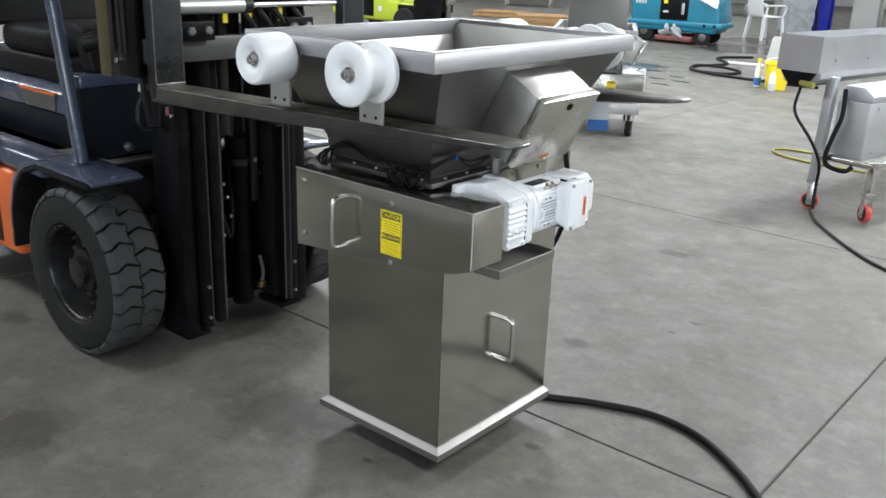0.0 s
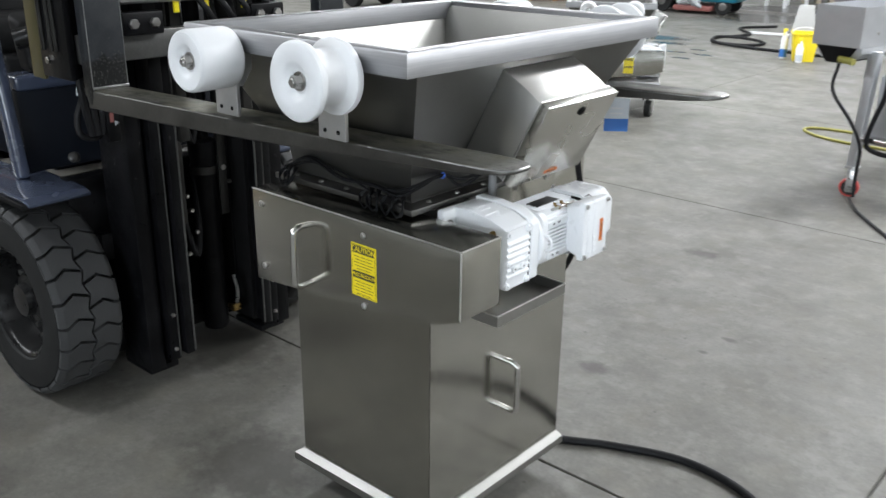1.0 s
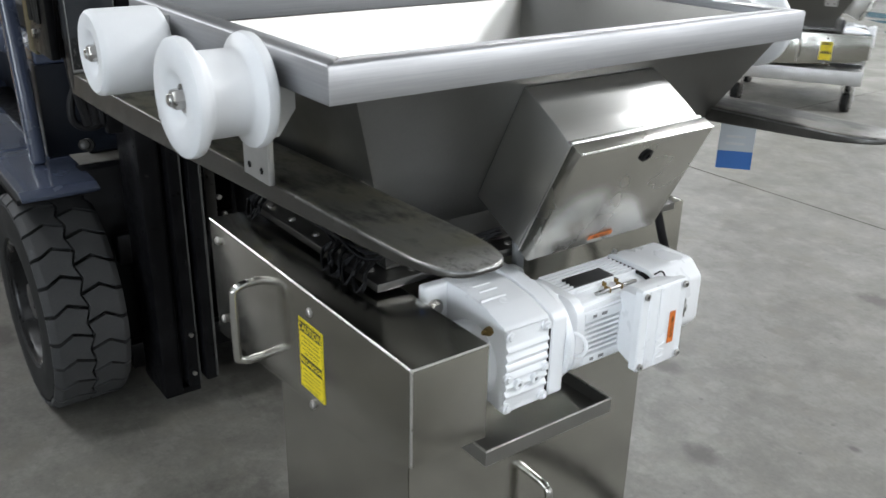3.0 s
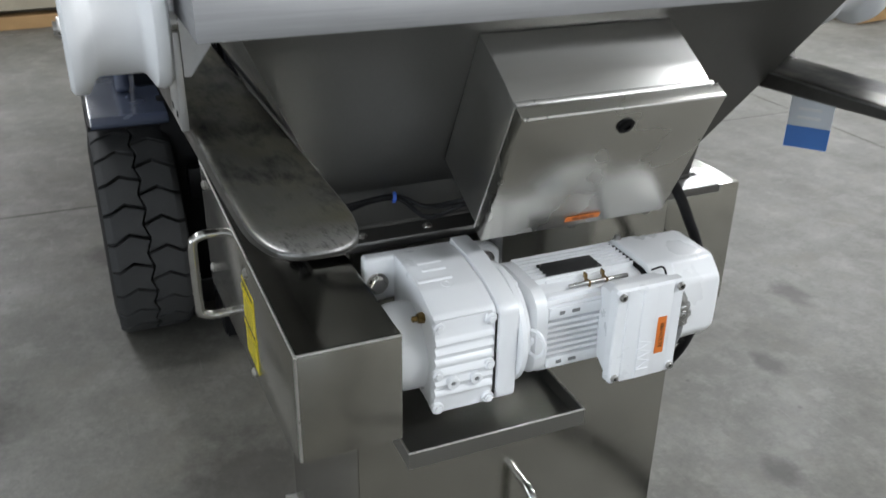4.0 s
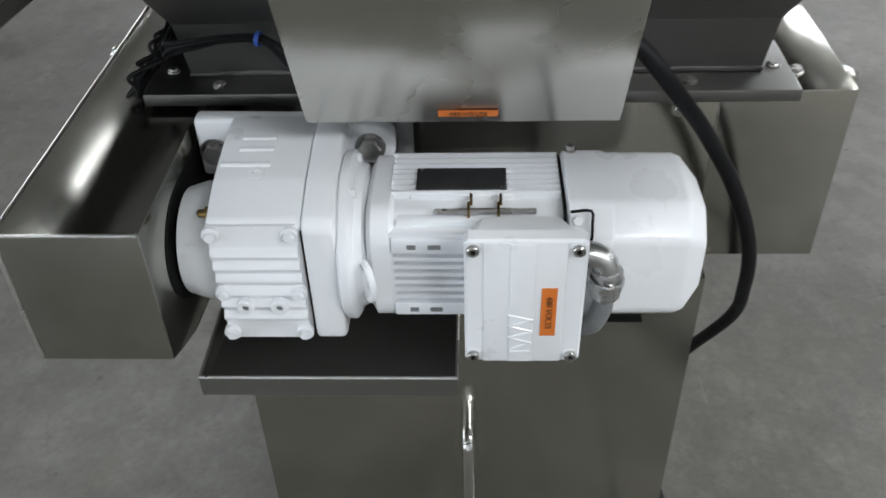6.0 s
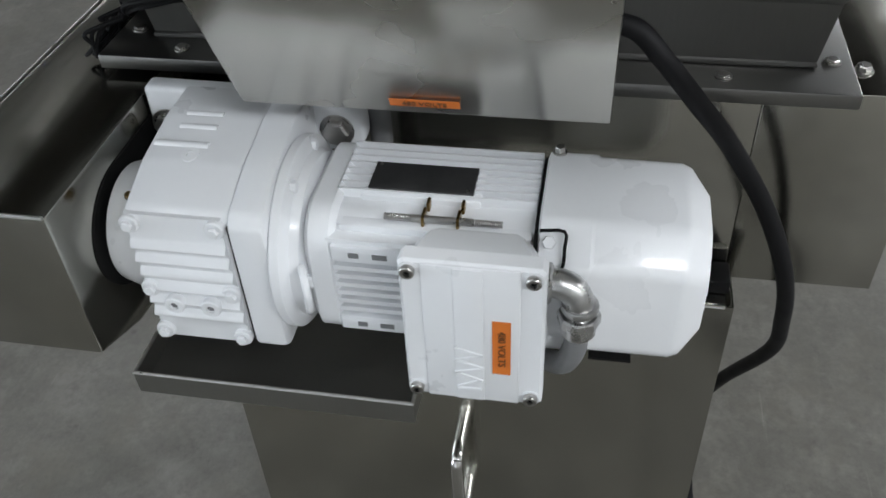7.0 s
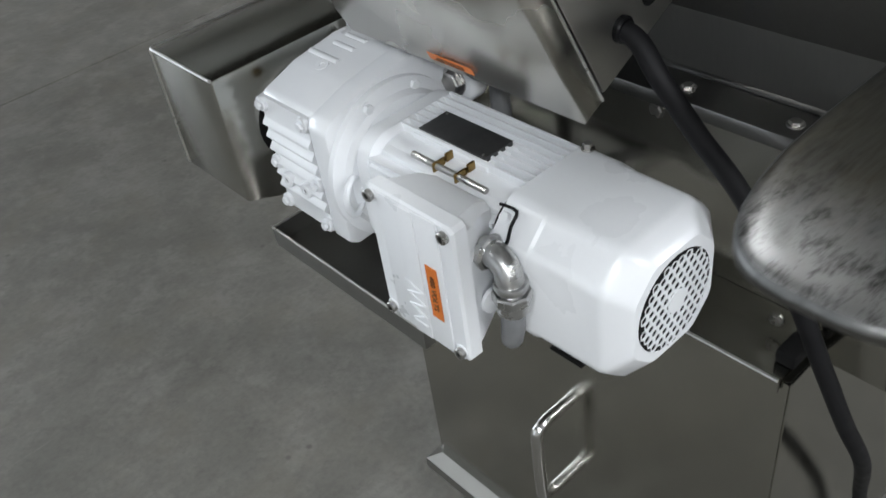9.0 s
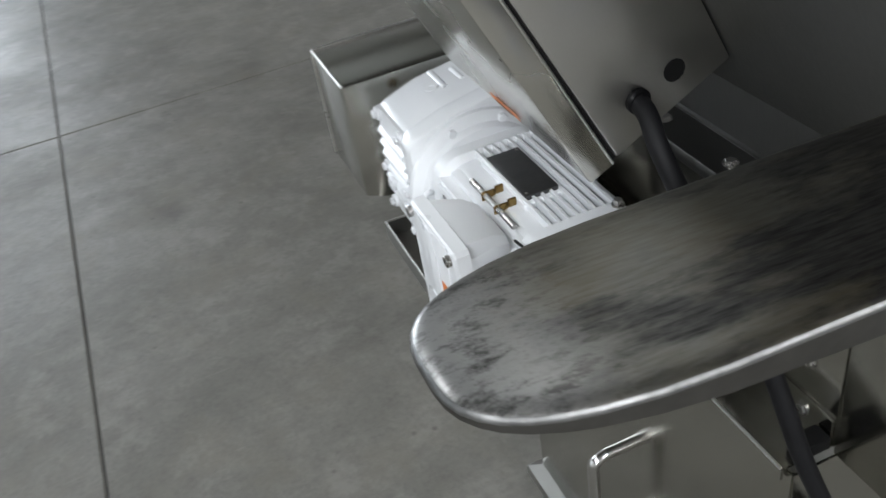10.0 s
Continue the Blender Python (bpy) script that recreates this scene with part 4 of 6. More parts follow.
        bolt_head(gb, (cx + 0.0835 * math.cos(a), -0.117, cz + 0.0835 * math.sin(a)), (0, 1, 0), 0.006, 0.006, "white", "adapter_screw")
    ring = [(0.456 + 0.016 * math.cos(a), -0.100 + 0.008 * math.cos(a), 0.934 + 0.021 * math.sin(a)) for a in (2 * math.pi * k / 12 for k in range(12))]
    part("lifting_eye", tube(ring, 0.0036, 8, 3, True), "white", gb, "white lifting eye")
    part("eye_stem", box((0.425, -0.105, 0.924), (0.447, -0.093, 0.940), 0.004), "white", gb)
    # motor body with cooling fins
    def squarish(h, r, y, n=6):
        pts = []
        for qx, qz, a0 in ((1, 1, 0), (-1, 1, 90), (-1, -1, 180), (1, -1, 270)):
            for k in range(n + 1):
                a = radians(a0 + 90 * k / n)
                pts.append((cx + qx * (h - r) + r * math.cos(a), y, cz + qz * (h - r) + r * math.sin(a)))
        return pts

    st = part("motor_body", loft([squarish(0.060, 0.030, -0.090), squarish(0.062, 0.030, -0.085), squarish(0.062, 0.030, 0.104)]), "white", root, "white finned electric motor", 40)
    part("end_shield", loft([squarish(0.064, 0.034, -0.100), squarish(0.071, 0.034, -0.094), squarish(0.071, 0.034, -0.076), squarish(0.066, 0.034, -0.072)]), "white", st, "", 40)
    for k in range(11):
        o = -0.050 + 0.010 * k
        part("fin", box((cx + o - 0.0014, -0.078, cz + 0.055), (cx + o + 0.0014, 0.098, cz + (0.071 if o < 0.027 else 0.056)), 0), "white", st)
        if k > 0:
            part("fin", box((cx + 0.055, -0.078, cz + o - 0.0024), (cx + 0.069 - 0.08 * max(0, abs(o) - 0.04), 0.098, cz + o + 0.0024), 0), "white", st)
            part("fin", box((cx - 0.070, -0.078, cz + o - 0.0014), (cx - 0.055, 0.105, cz + o + 0.0014), 0), "white", st)
            part("fin", box((cx + o - 0.0014, -0.078, cz - 0.070), (cx + o + 0.0014, 0.105, cz - 0.055), 0), "white", st)
    part("plate_pad", box((cx - 0.024, -0.056, cz + 0.05), (cx + 0.024, 0.050, cz + 0.0675), 0.002), "white", st)
    part("rod_pad", box((cx + 0.027, -0.070, cz + 0.045), (cx + 0.056, 0.098, cz + 0.0590), 0.003), "white", st)
    np_ = part("nameplate", box((0.358, -0.050, 1.0020), (0.3965, 0.043, 1.0072), 0.0005), "nameplate", st, "dark grey metal nameplate")
    for x, y in ((0.362, -0.045), (0.3925, 0.038)):
        part("rivet", lathe([(0.0016, 0), (0.0016, 0.0008)], (x, y, 1.0072), (x, y, 1.0090), 8), "bolt", np_)
    lug = 0.0722
    for z in (-0.045, 0.039):
        ft = part("foot_pad", box((cx + 0.050, -0.074, cz + z - 0.0085), (cx + lug, 0.020, cz + z + 0.0085), 0.002), "white", st)
        # grey patches paint the shadows between the fins
        for y0, y1 in ((-0.058, -0.049), (-0.037, -0.024)):
            part("fin_shadow", box((cx + lug - 0.001, y0, cz + z - 0.003), (cx + lug + 0.0006, y1, cz + z + 0.0025), 0), "grey_conduit", ft, "", 0)
    part("cowl_gap", loft([squarish(0.0690, 0.03, 0.0990), squarish(0.0690, 0.03, 0.1015)]), "dark_gap", st, "", 0)
    rd = part("spare_rod", tube([(0.4240, -0.006, 0.9990), (0.4240, 0.047, 0.9990)], 0.0034, 12, 1, smooth=False), "bolt", st, "loose zinc threaded rod held by clips")
    for a, b in ((-0.030, -0.006), (0.047, 0.072)):
        n = 14
        prof = []
        for k in range(n):
            prof += [(0.0026, (b - a) * k / n), (0.0034, (b - a) * (k + 0.5) / n)]
        part("rod_thread", lathe(prof + [(0.0026, b - a)], (0.4240, a, 0.9990), (0.4240, b, 0.9990), 12), "bolt", rd)
    for y in (0.004, 0.034):
        part("rod_clip", box((0.4125, y - 0.0014, 0.9930), (0.4285, y + 0.0014, 1.0032), 0.001), "brass", rd)
        part("clip_tail", box((0.4040, y + 0.001, 0.9980), (0.4135, y + 0.004, 1.0075), 0.001), "brass", rd)
    # fan cowl: eight soft-edged sides
    def eight(h, c, y, soft):
        k = h - c
        raw = [Vector((cx + a, y, cz + b)) for a, b in ((h, -k), (h, k), (k, h), (-k, h), (-h, k), (-h, -k), (-k, -h), (k, -h))]
        pts = []
        for i, p in enumerate(raw):
            a = p + (raw[i - 1] - p).normalized() * soft
            b = p + (raw[(i + 1) % 8] - p).normalized() * soft
            pts += [tuple(a * (1 - u) ** 2 + p * 2 * u * (1 - u) + b * u * u) for u in (0, 0.25, 0.5, 0.75, 1)]
        return pts

    cw = part("fan_cowl", loft([eight(0.0715, 0.026, 0.102, 0.008), eight(0.0765, 0.028, 0.104, 0.008), eight(0.0765, 0.028, 0.146, 0.008), eight(0.075, 0.028, 0.149, 0.008), eight(0.0745, 0.028, 0.220, 0.008), eight(0.072, 0.028, 0.228, 0.008), eight(0.055, 0.026, 0.2445, 0.008)]), "white", root, "white sheet-metal fan cowl", 34)
    back = rod((cx, 0.2442, cz), (cx, 0.2448, cz), 0.050, 32)
    gr = part("fan_opening", back, "dark_gap", cw, "dark vent behind a round grille")
    bm = bmesh.new()
    pitch, hole = 0.0098, 0.0040
    for row in range(-6, 7):
        for col in range(-6, 7):
            hx, hz = (col + 0.5 * (row % 2)) * pitch, row * pitch * 0.866
            if math.hypot(hx, hz) > 0.0475:
                continue
            ring = [(math.sin(math.pi * k / 3), math.cos(math.pi * k / 3)) for k in range(6)]
            big = [bm.verts.new((cx + hx + a * pitch * 0.5774, 0.2462, cz + hz + b * pitch * 0.5774)) for a, b in ring]
            small = [bm.verts.new((cx + hx + a * hole, 0.2462, cz + hz + b * hole)) for a, b in ring]
            deep = [bm.verts.new((cx + hx + a * hole, 0.2450, cz + hz + b * hole)) for a, b in ring]
            for k in range(6):
                n = (k + 1) % 6
                bm.faces.new((big[k], big[n], small[n], small[k]))
                bm.faces.new((small[k], small[n], deep[n], deep[k]))
    bmesh.ops.remove_doubles(bm, verts=bm.verts, dist=0.0001)
    bmesh.ops.recalc_face_normals(bm, faces=bm.faces)
    part("grille", bm, "white", gr, "", 0)
    part("grille_hub", lathe([(0.012, 0), (0.012, 0.0012), (0.004, 0.0014)], (cx, 0.2460, cz), (cx, 0.252, cz), 20), "white", gr)
    clip = [(0.4385, 0.104, 1.0085), (0.4385, 0.124, 1.0095), (0.4480, 0.125, 0.9995), (0.4545, 0.124, 0.984), (0.4545, 0.113, 0.983)]
    part("cowl_clip", tube(clip, 0.0016, 6, 3), "black", cw)
    bolt_head(cw, (0.4390, 0.112, 0.9965), (0.7, 0, 0.7), 0.006, 0.006, "white", "cowl_screw")
    bolt_head(cw, (0.331, 0.112, cz + 0.0760), (0, 0, 1), 0.005, 0.006, "bolt", "cowl_screw")
    part("drain_slot", box((cx + 0.050, 0.152, cz - 0.0752), (cx + 0.060, 0.190, cz - 0.0725), 0), "dark_gap", cw, "", 0)
    # terminal box
    def upright(x, y0, y1, z0, z1, c):
        return [(x, y0 + c, z0), (x, y1 - c, z0), (x, y1, z0 + c), (x, y1, z1 - c), (x, y1 - c, z1), (x, y0 + c, z1), (x, y0, z1 - c), (x, y0, z0 + c)]

    tb = part("terminal_box", loft([upright(0.440, 0.016, 0.092, 0.884, 1.004, 0.006), upright(0.456, 0.010, 0.100, 0.879, 1.015, 0.008), upright(0.484, 0.003, 0.112, 0.872, 1.0225, 0.010), upright(0.4885, 0.002, 0.113, 0.871, 1.0235, 0.010)]), "white", root, "white terminal box with an orange label", 25)
    cv = part("cover", loft([upright(0.4890, 0.000, 0.1155, 0.8685, 1.0255, 0.004), upright(0.5025, 0.000, 0.1155, 0.8685, 1.0255, 0.004), upright(0.5050, 0.0025, 0.1130, 0.8710, 1.0230, 0.004)]), "white", tb, "flat screwed cover", 25)
    part("raised_band", box((0.502, 0.018, 0.8705), (0.5068, 0.0960, 1.0235), 0.0012), "white", cv)
    part("raised_band", box((0.504, 0.043, 0.8715), (0.5083, 0.0670, 1.0225), 0.001), "white", cv)
    for y in (0.0085, 0.1060):
        for z in (0.8790, 1.0155):
            part("screw_boss", lathe([(0.0078, 0), (0.0078, 0.0012)], (0.5048, y, z), (0.52, y, z), 18), "white", cv)
            hd = lathe([(0.0060, 0), (0.0060, 0.0042), (0.0052, 0.0050), (0.0028, 0.0050), (0.0028, 0.002)], (0.506, y, z), (0.52, y, z), 16)
            part("cover_screw", hd, "bolt", cv, "steel socket screw")
            part("screw_socket", rod((0.5078, y, z), (0.5090, y, z), 0.0027, 6), "dark_gap", cv)
    lm = facing((0.5072, 0.0815, 0.9385), (0, 0, -1), (0, 1, 0))
    part("volt_label", box((-0.031, -0.0075, 0), (0.031, 0.0075, 0.0006), 0, m=lm), "orange_tag", tb, "orange voltage label", 0)
    writing("480 VOLTS", 0.0088, lm @ pose(0, 0, 0.0012), "faded_ink", tb)
    # raised maker's mark on the middle band: slanted strokes, no letters
    for z, lean, half in ((0.8865, 0.0, 0.0105), (0.8935, 0.55, 0.0115), (0.9020, -0.35, 0.0125), (0.9095, 0.30, 0.0125), (0.9175, -0.30, 0.0130), (0.9250, 0.35, 0.0130), (0.9325, -0.30, 0.0130)):
        m = facing((0.5081, 0.0545, z), (0, 1, lean), (0, -lean, 1))
        part("moulded_mark", box((-half, -0.0014, 0), (half, 0.0014, 0.0016), 0.0006, 1, m=m), "white", tb)
    # conduit elbow
    y0 = 0.110
    el = tube([(0.466, y0 - 0.004, 0.9770), (0.466, y0 + 0.012, 0.9780), (0.467, y0 + 0.024, 0.9730), (0.469, y0 + 0.030, 0.9620), (0.469, y0 + 0.031, 0.9480)], 0.0128, 18, 6)
    lathe([(0.0165, 0), (0.0172, 0.002), (0.0172, 0.006), (0.0145, 0.008)], (0.466, y0 + 0.000, 0.9770), (0.466, y0 + 0.02, 0.9770), 8, el)
    lathe([(0.0150, 0), (0.0158, 0.002), (0.0158, 0.005), (0.0150, 0.007)], (0.469, y0 + 0.031, 0.9610), (0.469, y0 + 0.031, 0.95), 22, el)
    lathe([(0.0172, 0), (0.0182, 0.002), (0.0182, 0.010), (0.0168, 0.012)], (0.469, y0 + 0.031, 0.9510), (0.469, y0 + 0.031, 0.93), 8, el)
    lathe([(0.0150, 0), (0.0150, 0.010), (0.013, 0.013)], (0.469, y0 + 0.031, 0.9390), (0.469, y0 + 0.031, 0.92), 20, el)
    part("conduit_elbow", el, "zinc", tb, "zinc plated conduit elbow", 24)
    part("blank_plug", lathe([(0.0135, 0), (0.0135, 0.004), (0.010, 0.005)], (0.466, y0, 0.920), (0.466, y0 + 0.01, 0.920), 18), "white", tb)
    pts = [(0.469, y0 + 0.030, 0.9300), (0.468, y0 + 0.029, 0.905), (0.462, y0 + 0.018, 0.878), (0.435, y0 - 0.010, 0.862), (0.39, y0 - 0.06, 0.858), (0.33, y0 - 0.09, 0.858), (0.26, y0 - 0.10, 0.866), (0.206, y0 - 0.10, 0.872)]
    part("motor_cord", tube(pts, 0.0105, 12, 5), "grey_conduit", tb, "grey flexible motor conduit")


feeder((0, 0, 0), 0, True, "stainless screw feeder with white rollers held on forks")

# ---------------------------------------------------------------- the fork lift truck
# outline of the tip: distance along the blade, half width
TIP = [(0.53, 0.0592), (0.56, 0.0575), (0.585, 0.0538), (0.600, 0.0500), (0.612, 0.0455), (0.622, 0.0400), (0.629, 0.0338), (0.634, 0.0268), (0.637, 0.0185), (0.638, 0.0095)]


def fork_blade(yc):
    """One blade, rounded along its edges and worn bright near the tip; it lies slightly tilted back."""
    def top(x):
        return (1.208 + (x + 0.95) * 0.0315) if yc > 0 else (1.192 + (x + 0.95) * 0.0275)

    def thick(x):
        if x < 0.53:
            return 0.057 - 0.037 * max(0.0, (x + 0.6) / 1.13) ** 1.4
        return 0.020 - 0.009 * (x - 0.53) / 0.108

    side = [(-0.985, 0.060), (-0.6, 0.060), (-0.2, 0.060), (0.1, 0.060), (0.25, 0.060), (0.36, 0.060), (0.45, 0.060), *TIP]
    plan = [(x, -w) for x, w in side] + [(x, w) for x, w in side[::-1]]

    def loop(inset, drop, low=False):
        out = []
        n = len(plan)
        for i, (x, w) in enumerate(plan):
            a, b = plan[i - 1], plan[(i + 1) % n]
            if i in (0, n - 1):
                nx, ny = 0.0, math.copysign(1.0, w)
            else:
                dx, dy = b[0] - a[0], b[1] - a[1]
                k = math.hypot(dx, dy)
                nx, ny = dy / k, -dx / k
            z = top(x) - (thick(x) if low else 0.0) - (drop if not low else -drop)
            out.append((x - nx * inset, yc + w - ny * inset, z))
        return out

    bm = loft([loop(0.014, 0), loop(0.0080, 0.0004), loop(0.0045, 0.0011), loop(0.0020, 0.0022), loop(0.0006, 0.0036), loop(0.0, 0.0052), loop(0.0, 0.003, True), loop(0.003, 0.0, True)])
    bm.faces.ensure_lookup_table()
    bmesh.ops.recalc_face_normals(bm, faces=bm.faces)
    bm.normal_update()
    for f in bm.faces:
        c = f.calc_center_median()
        if f.normal.z > 0.90:
            f.material_index = 0
        elif c.x > 0.30 and f.normal.z > 0.05:
            f.material_index = 2
        else:
            f.material_index = 1
    return bm


def tyre_lugs(tyre, cx, cz, y_mid, half, R, depth, pitches):
    """Chevron lugs on both halves of the tread, each one a part of the tyre."""
    P = 2 * math.pi / pitches
    g = 0.0062 / R

    def f(v):
        rise = min(1.0, max(0.0, (0.80 - v) / 0.36)) * 0.27 * P
        return rise - max(0.0, (0.44 - v) / 0.44) * 0.20 * P

    for side in (-1, 1):
        bm = bmesh.new()
        vs = (1.0, 0.86, 0.80, 0.44, -0.02)
        ring = [(v, f(v) + g) for v in vs] + [(0.10, f(0) + P / 2)] + [(v, f(v) + P - g) for v in vs[::-1]]
        hi, lo = [], []
        for v, a in ring:
            y = side * half * v
            rr = R - (0.016 if v > 0.9 else 0.002 if v > 0.8 else 0.0)
            hi.append(bm.verts.new((rr * math.cos(a), y, rr * math.sin(a))))
            lo.append(bm.verts.new(((R - depth) * math.cos(a), y, (R - depth) * math.sin(a))))
        n = len(ring)
        for i in range(n):
            bm.faces.new((hi[i], hi[(i + 1) % n], lo[(i + 1) % n], lo[i]))
        for i in range(len(vs) - 2):
            bm.faces.new((hi[i], hi[i + 1], hi[n - 2 - i], hi[n - 1 - i]))
        bm.faces.new(hi[len(vs) - 2 : n - len(vs) + 2])
        first = part("lug", bm, "lug", tyre)
        for k in range(pitches):
            ob = first if k == 0 else tagged(new("lug", first.data))
            ob.parent = tyre
            turn = math.degrees(k * P + (0 if side < 0 else 0.5 * P))
            ob.matrix_basis = pose(cx, y_mid, cz, 0, -turn, 0)


def truck_wheel(root, cx, y0, y1, R, rim, pitches):
    """y0 is the outer face, y1 the inner one."""
    s = 1 if y1 > y0 else -1
    w = abs(y1 - y0)
    d = 0.024
    prof = [(rim, 0.020), (rim + 0.01, 0.006), (rim + 0.05, 0.0), (R - 0.075, 0.002), (R - 0.035, 0.008), (R - d - 0.008, 0.018), (R - d, 0.030), (R - d, w - 0.030), (R - d - 0.008, w - 0.018), (R - 0.05, w), (rim, w - 0.02)]
    bm = lathe(prof, (cx, y0, R), (cx, y1, R), 64, None, False)
    tyre = part("tyre", bm, "rubber", root, "worn black block-tread tyre", 35)
    tyre_lugs(tyre, cx, R, (y0 + y1) / 2, w / 2 - 0.008, R, d + 0.004, pitches)
    hub = lathe([(rim + 0.004, 0.016), (rim, 0.012), (rim - 0.010, 0.018), (rim - 0.016, 0.03), (rim - 0.020, 0.07), (rim - 0.034, 0.105), (0.132, 0.112), (0.126, 0.098), (0.098, 0.094), (0.092, 0.066), (0.066, 0.060), (0.058, 0.034), (0.02, 0.030), (0.0, 0.030)], (cx, y0, R), (cx, y0 + s * 0.5, R), 48, None, False)
    part("wheel_rim", hub, "gloss_black", tyre, "black steel wheel rim", 35)
    for k in range(8):
        a = 2 * math.pi * k / 8
        for far, deep, size in ((0.110, 0.095, 0.012), (rim - 0.052, 0.106, 0.009)):
            if far < 0.09:
                continue
            p = Vector((cx + far * math.cos(a), y0 + s * deep, R + far * math.sin(a)))
            hx = hexagon(p, p - Vector((0, s * 0.018, 0)), size)
            part("wheel_nut", hx, "worn_nut", tyre)
    return tyre


def c_rail(x0, x1, y0, y1, z0, z1, wall=0.018):
    """A channel rail, open towards y1."""
    s = 1 if y1 > y0 else -1
    poly = [(x0, y0), (x1, y0), (x1, y1), (x1 - wall, y1), (x1 - wall, y0 + s * wall), (x0 + wall, y0 + s * wall), (x0 + wall, y1), (x0, y1)]
    return prism(poly, "z", z0, z1, 0.005, 2)


def fork_truck():
    root = thing("fork_lift_truck", "dark blue and orange fork lift truck carrying the feeder", "forklift", "", (-2.2, 0, 0))
    P = lambda name, bm, mat, label="", parent=None, smooth=32.0: part(name, bm, mat, parent or root, label, smooth)
    # forks
    for yc in (-0.455, 0.470):
        bm = fork_blade(yc)
        fork = P("fork", bm, "fork" if yc < 0 else "fork_dark", "scuffed dark steel fork blade", None, 40)
        fork.data.materials.append(MAT["fork_side"])
        fork.data.materials.append(MAT["fork_edge"])
        sh = [(-1.004, 1.185), (-0.988, 1.148), (-0.962, 1.143), (-0.9505, 1.172), (-0.9505, 1.74), (-1.004, 1.74)]
        P("shank", prism(sh, "y", yc - 0.0605, yc + 0.0605, 0.004), "shank", "dark fork shank with peeled paint", fork)
        P("worn_heel", box((-0.9512, yc - 0.060, 1.193), (-0.9440, yc + 0.060, 1.202), 0.002), "fork_edge", "", fork)
        for s in (-1, 1):
            P("shank_edge", rod((-0.9512, yc + s * 0.0585, 1.20), (-0.9512, yc + s * 0.0585, 1.735), 0.0016, 8), "fork_edge", "", fork)
        P("fork_hook", box((-1.05, yc - 0.05, 1.63), (-0.97, yc + 0.05, 1.70), 0.006), "carriage", "", fork)
    # carriage
    cg = P("carriage", box((-1.045, -0.508, 1.262), (-1.0, 0.508, 1.352), 0.005), "carriage", "worn steel fork carriage")
    P("upper_bar", box((-1.045, -0.56, 1.60), (-1.0, 0.56, 1.70), 0.005), "carriage", "", cg)
    for y in (-0.24, 0.24):
        P("carriage_plate", box((-1.13, y - 0.025, 1.10), (-1.046, y + 0.025, 1.75), 0.005), "black", "", cg)
    for y0 in (-0.386, 0.105):
        P("clamp_block", box((-1.0, y0, 1.342), (-0.962, y0 + 0.145, 1.414), 0.006), "black", "black clamp block with two bolts", cg)
        for dy in (0.035, 0.11):
            P("clamp_bolt", hexagon((-0.962, y0 + dy, 1.379), (-0.948, y0 + dy, 1.379), 0.017), "bolt", "bright hexagon bolt", cg)
    P("shift_cylinder", rod((-0.985, -0.39, 1.466), (-0.985, -0.08, 1.466), 0.029, 24, 0.003), "alu", "chromed side-shift cylinder", cg)
    P("shift_rod", rod((-0.985, -0.08, 1.466), (-0.985, 0.45, 1.466), 0.014, 16), "chrome", "", cg)
    P("cylinder_gland", rod((-0.985, -0.10, 1.466), (-0.985, -0.06, 1.466), 0.032, 18, 0.003), "grease", "", cg)
    P("hydraulic_pipe", tube([(-0.99, -0.40, 1.512), (-0.985, -0.2, 1.508), (-0.985, 0.1, 1.514), (-0.99, 0.38, 1.508)], 0.010, 10, 4), "carriage", "", cg)
    for k, y in enumerate((-0.10, -0.02, 0.06, 0.16)):
        P("hydraulic_hose", tube([(-1.0, y, 1.46), (-0.975, y + 0.03, 1.41), (-0.99, y + 0.07, 1.37), (-1.03, y + 0.08, 1.45), (-1.08, y + 0.06, 1.75), (-1.12, y, 2.15)], 0.011, 10, 5), "cable", "", cg)
    for k, y in enumerate((-0.17, -0.055, 0.10)):
        P("yellow_clip", box((-1.0, y - 0.010, 1.40), (-0.992, y + 0.010, 1.475), 0.002), "yellow", "", cg)
    # mast
    for s in (-1, 1):
        P("mast_rail", c_rail(-1.315, -1.125, s * 0.330, s * 0.268, 0.085, 2.35), "black", "black outer mast rail")
        P("mast_rail", c_rail(-1.275, -1.100, s * 0.256, s * 0.214, 0.112, 2.30), "black", "black middle mast rail")
        P("mast_rail", c_rail(-1.26, -1.078, s * 0.202, s * 0.164, 0.130, 2.20), "black", "black inner mast rail")
        P("rail_lip", rod((-1.078, s * 0.166, 0.14), (-1.078, s * 0.166, 2.1), 0.004, 8), "worn_nut", "rubbed rail edge")
        P("rail_lip", rod((-1.100, s * 0.217, 0.12), (-1.100, s * 0.217, 2.1), 0.003, 8), "worn_nut", "rubbed rail edge")
        P("rail_web", box((-1.30, min(s * 0.266, s * 0.166), 0.13), (-1.15, max(s * 0.266, s * 0.166), 2.2), 0), "seat_black", "", None, 0)
        for z in (0.16, 0.30):
            P("rail_bolt", hexagon((-1.100, s * 0.236, z), (-1.090, s * 0.236, z), 0.008), "bolt")
        P("carriage_rail", c_rail(-1.25, -1.06, s * 0.158, s * 0.118, 0.95, 1.85, 0.014), "grease", "greasy carriage rail")
        P("lift_cylinder", lathe([(0.032, 0), (0.036, 0.01), (0.036, 1.5), (0.040, 1.51), (0.040, 1.56), (0.02, 1.57), (0.02, 2.1)], (-1.355, s * 0.22, 0.14), (-1.355, s * 0.22, 2.3), 20), "black", "black lift cylinder")
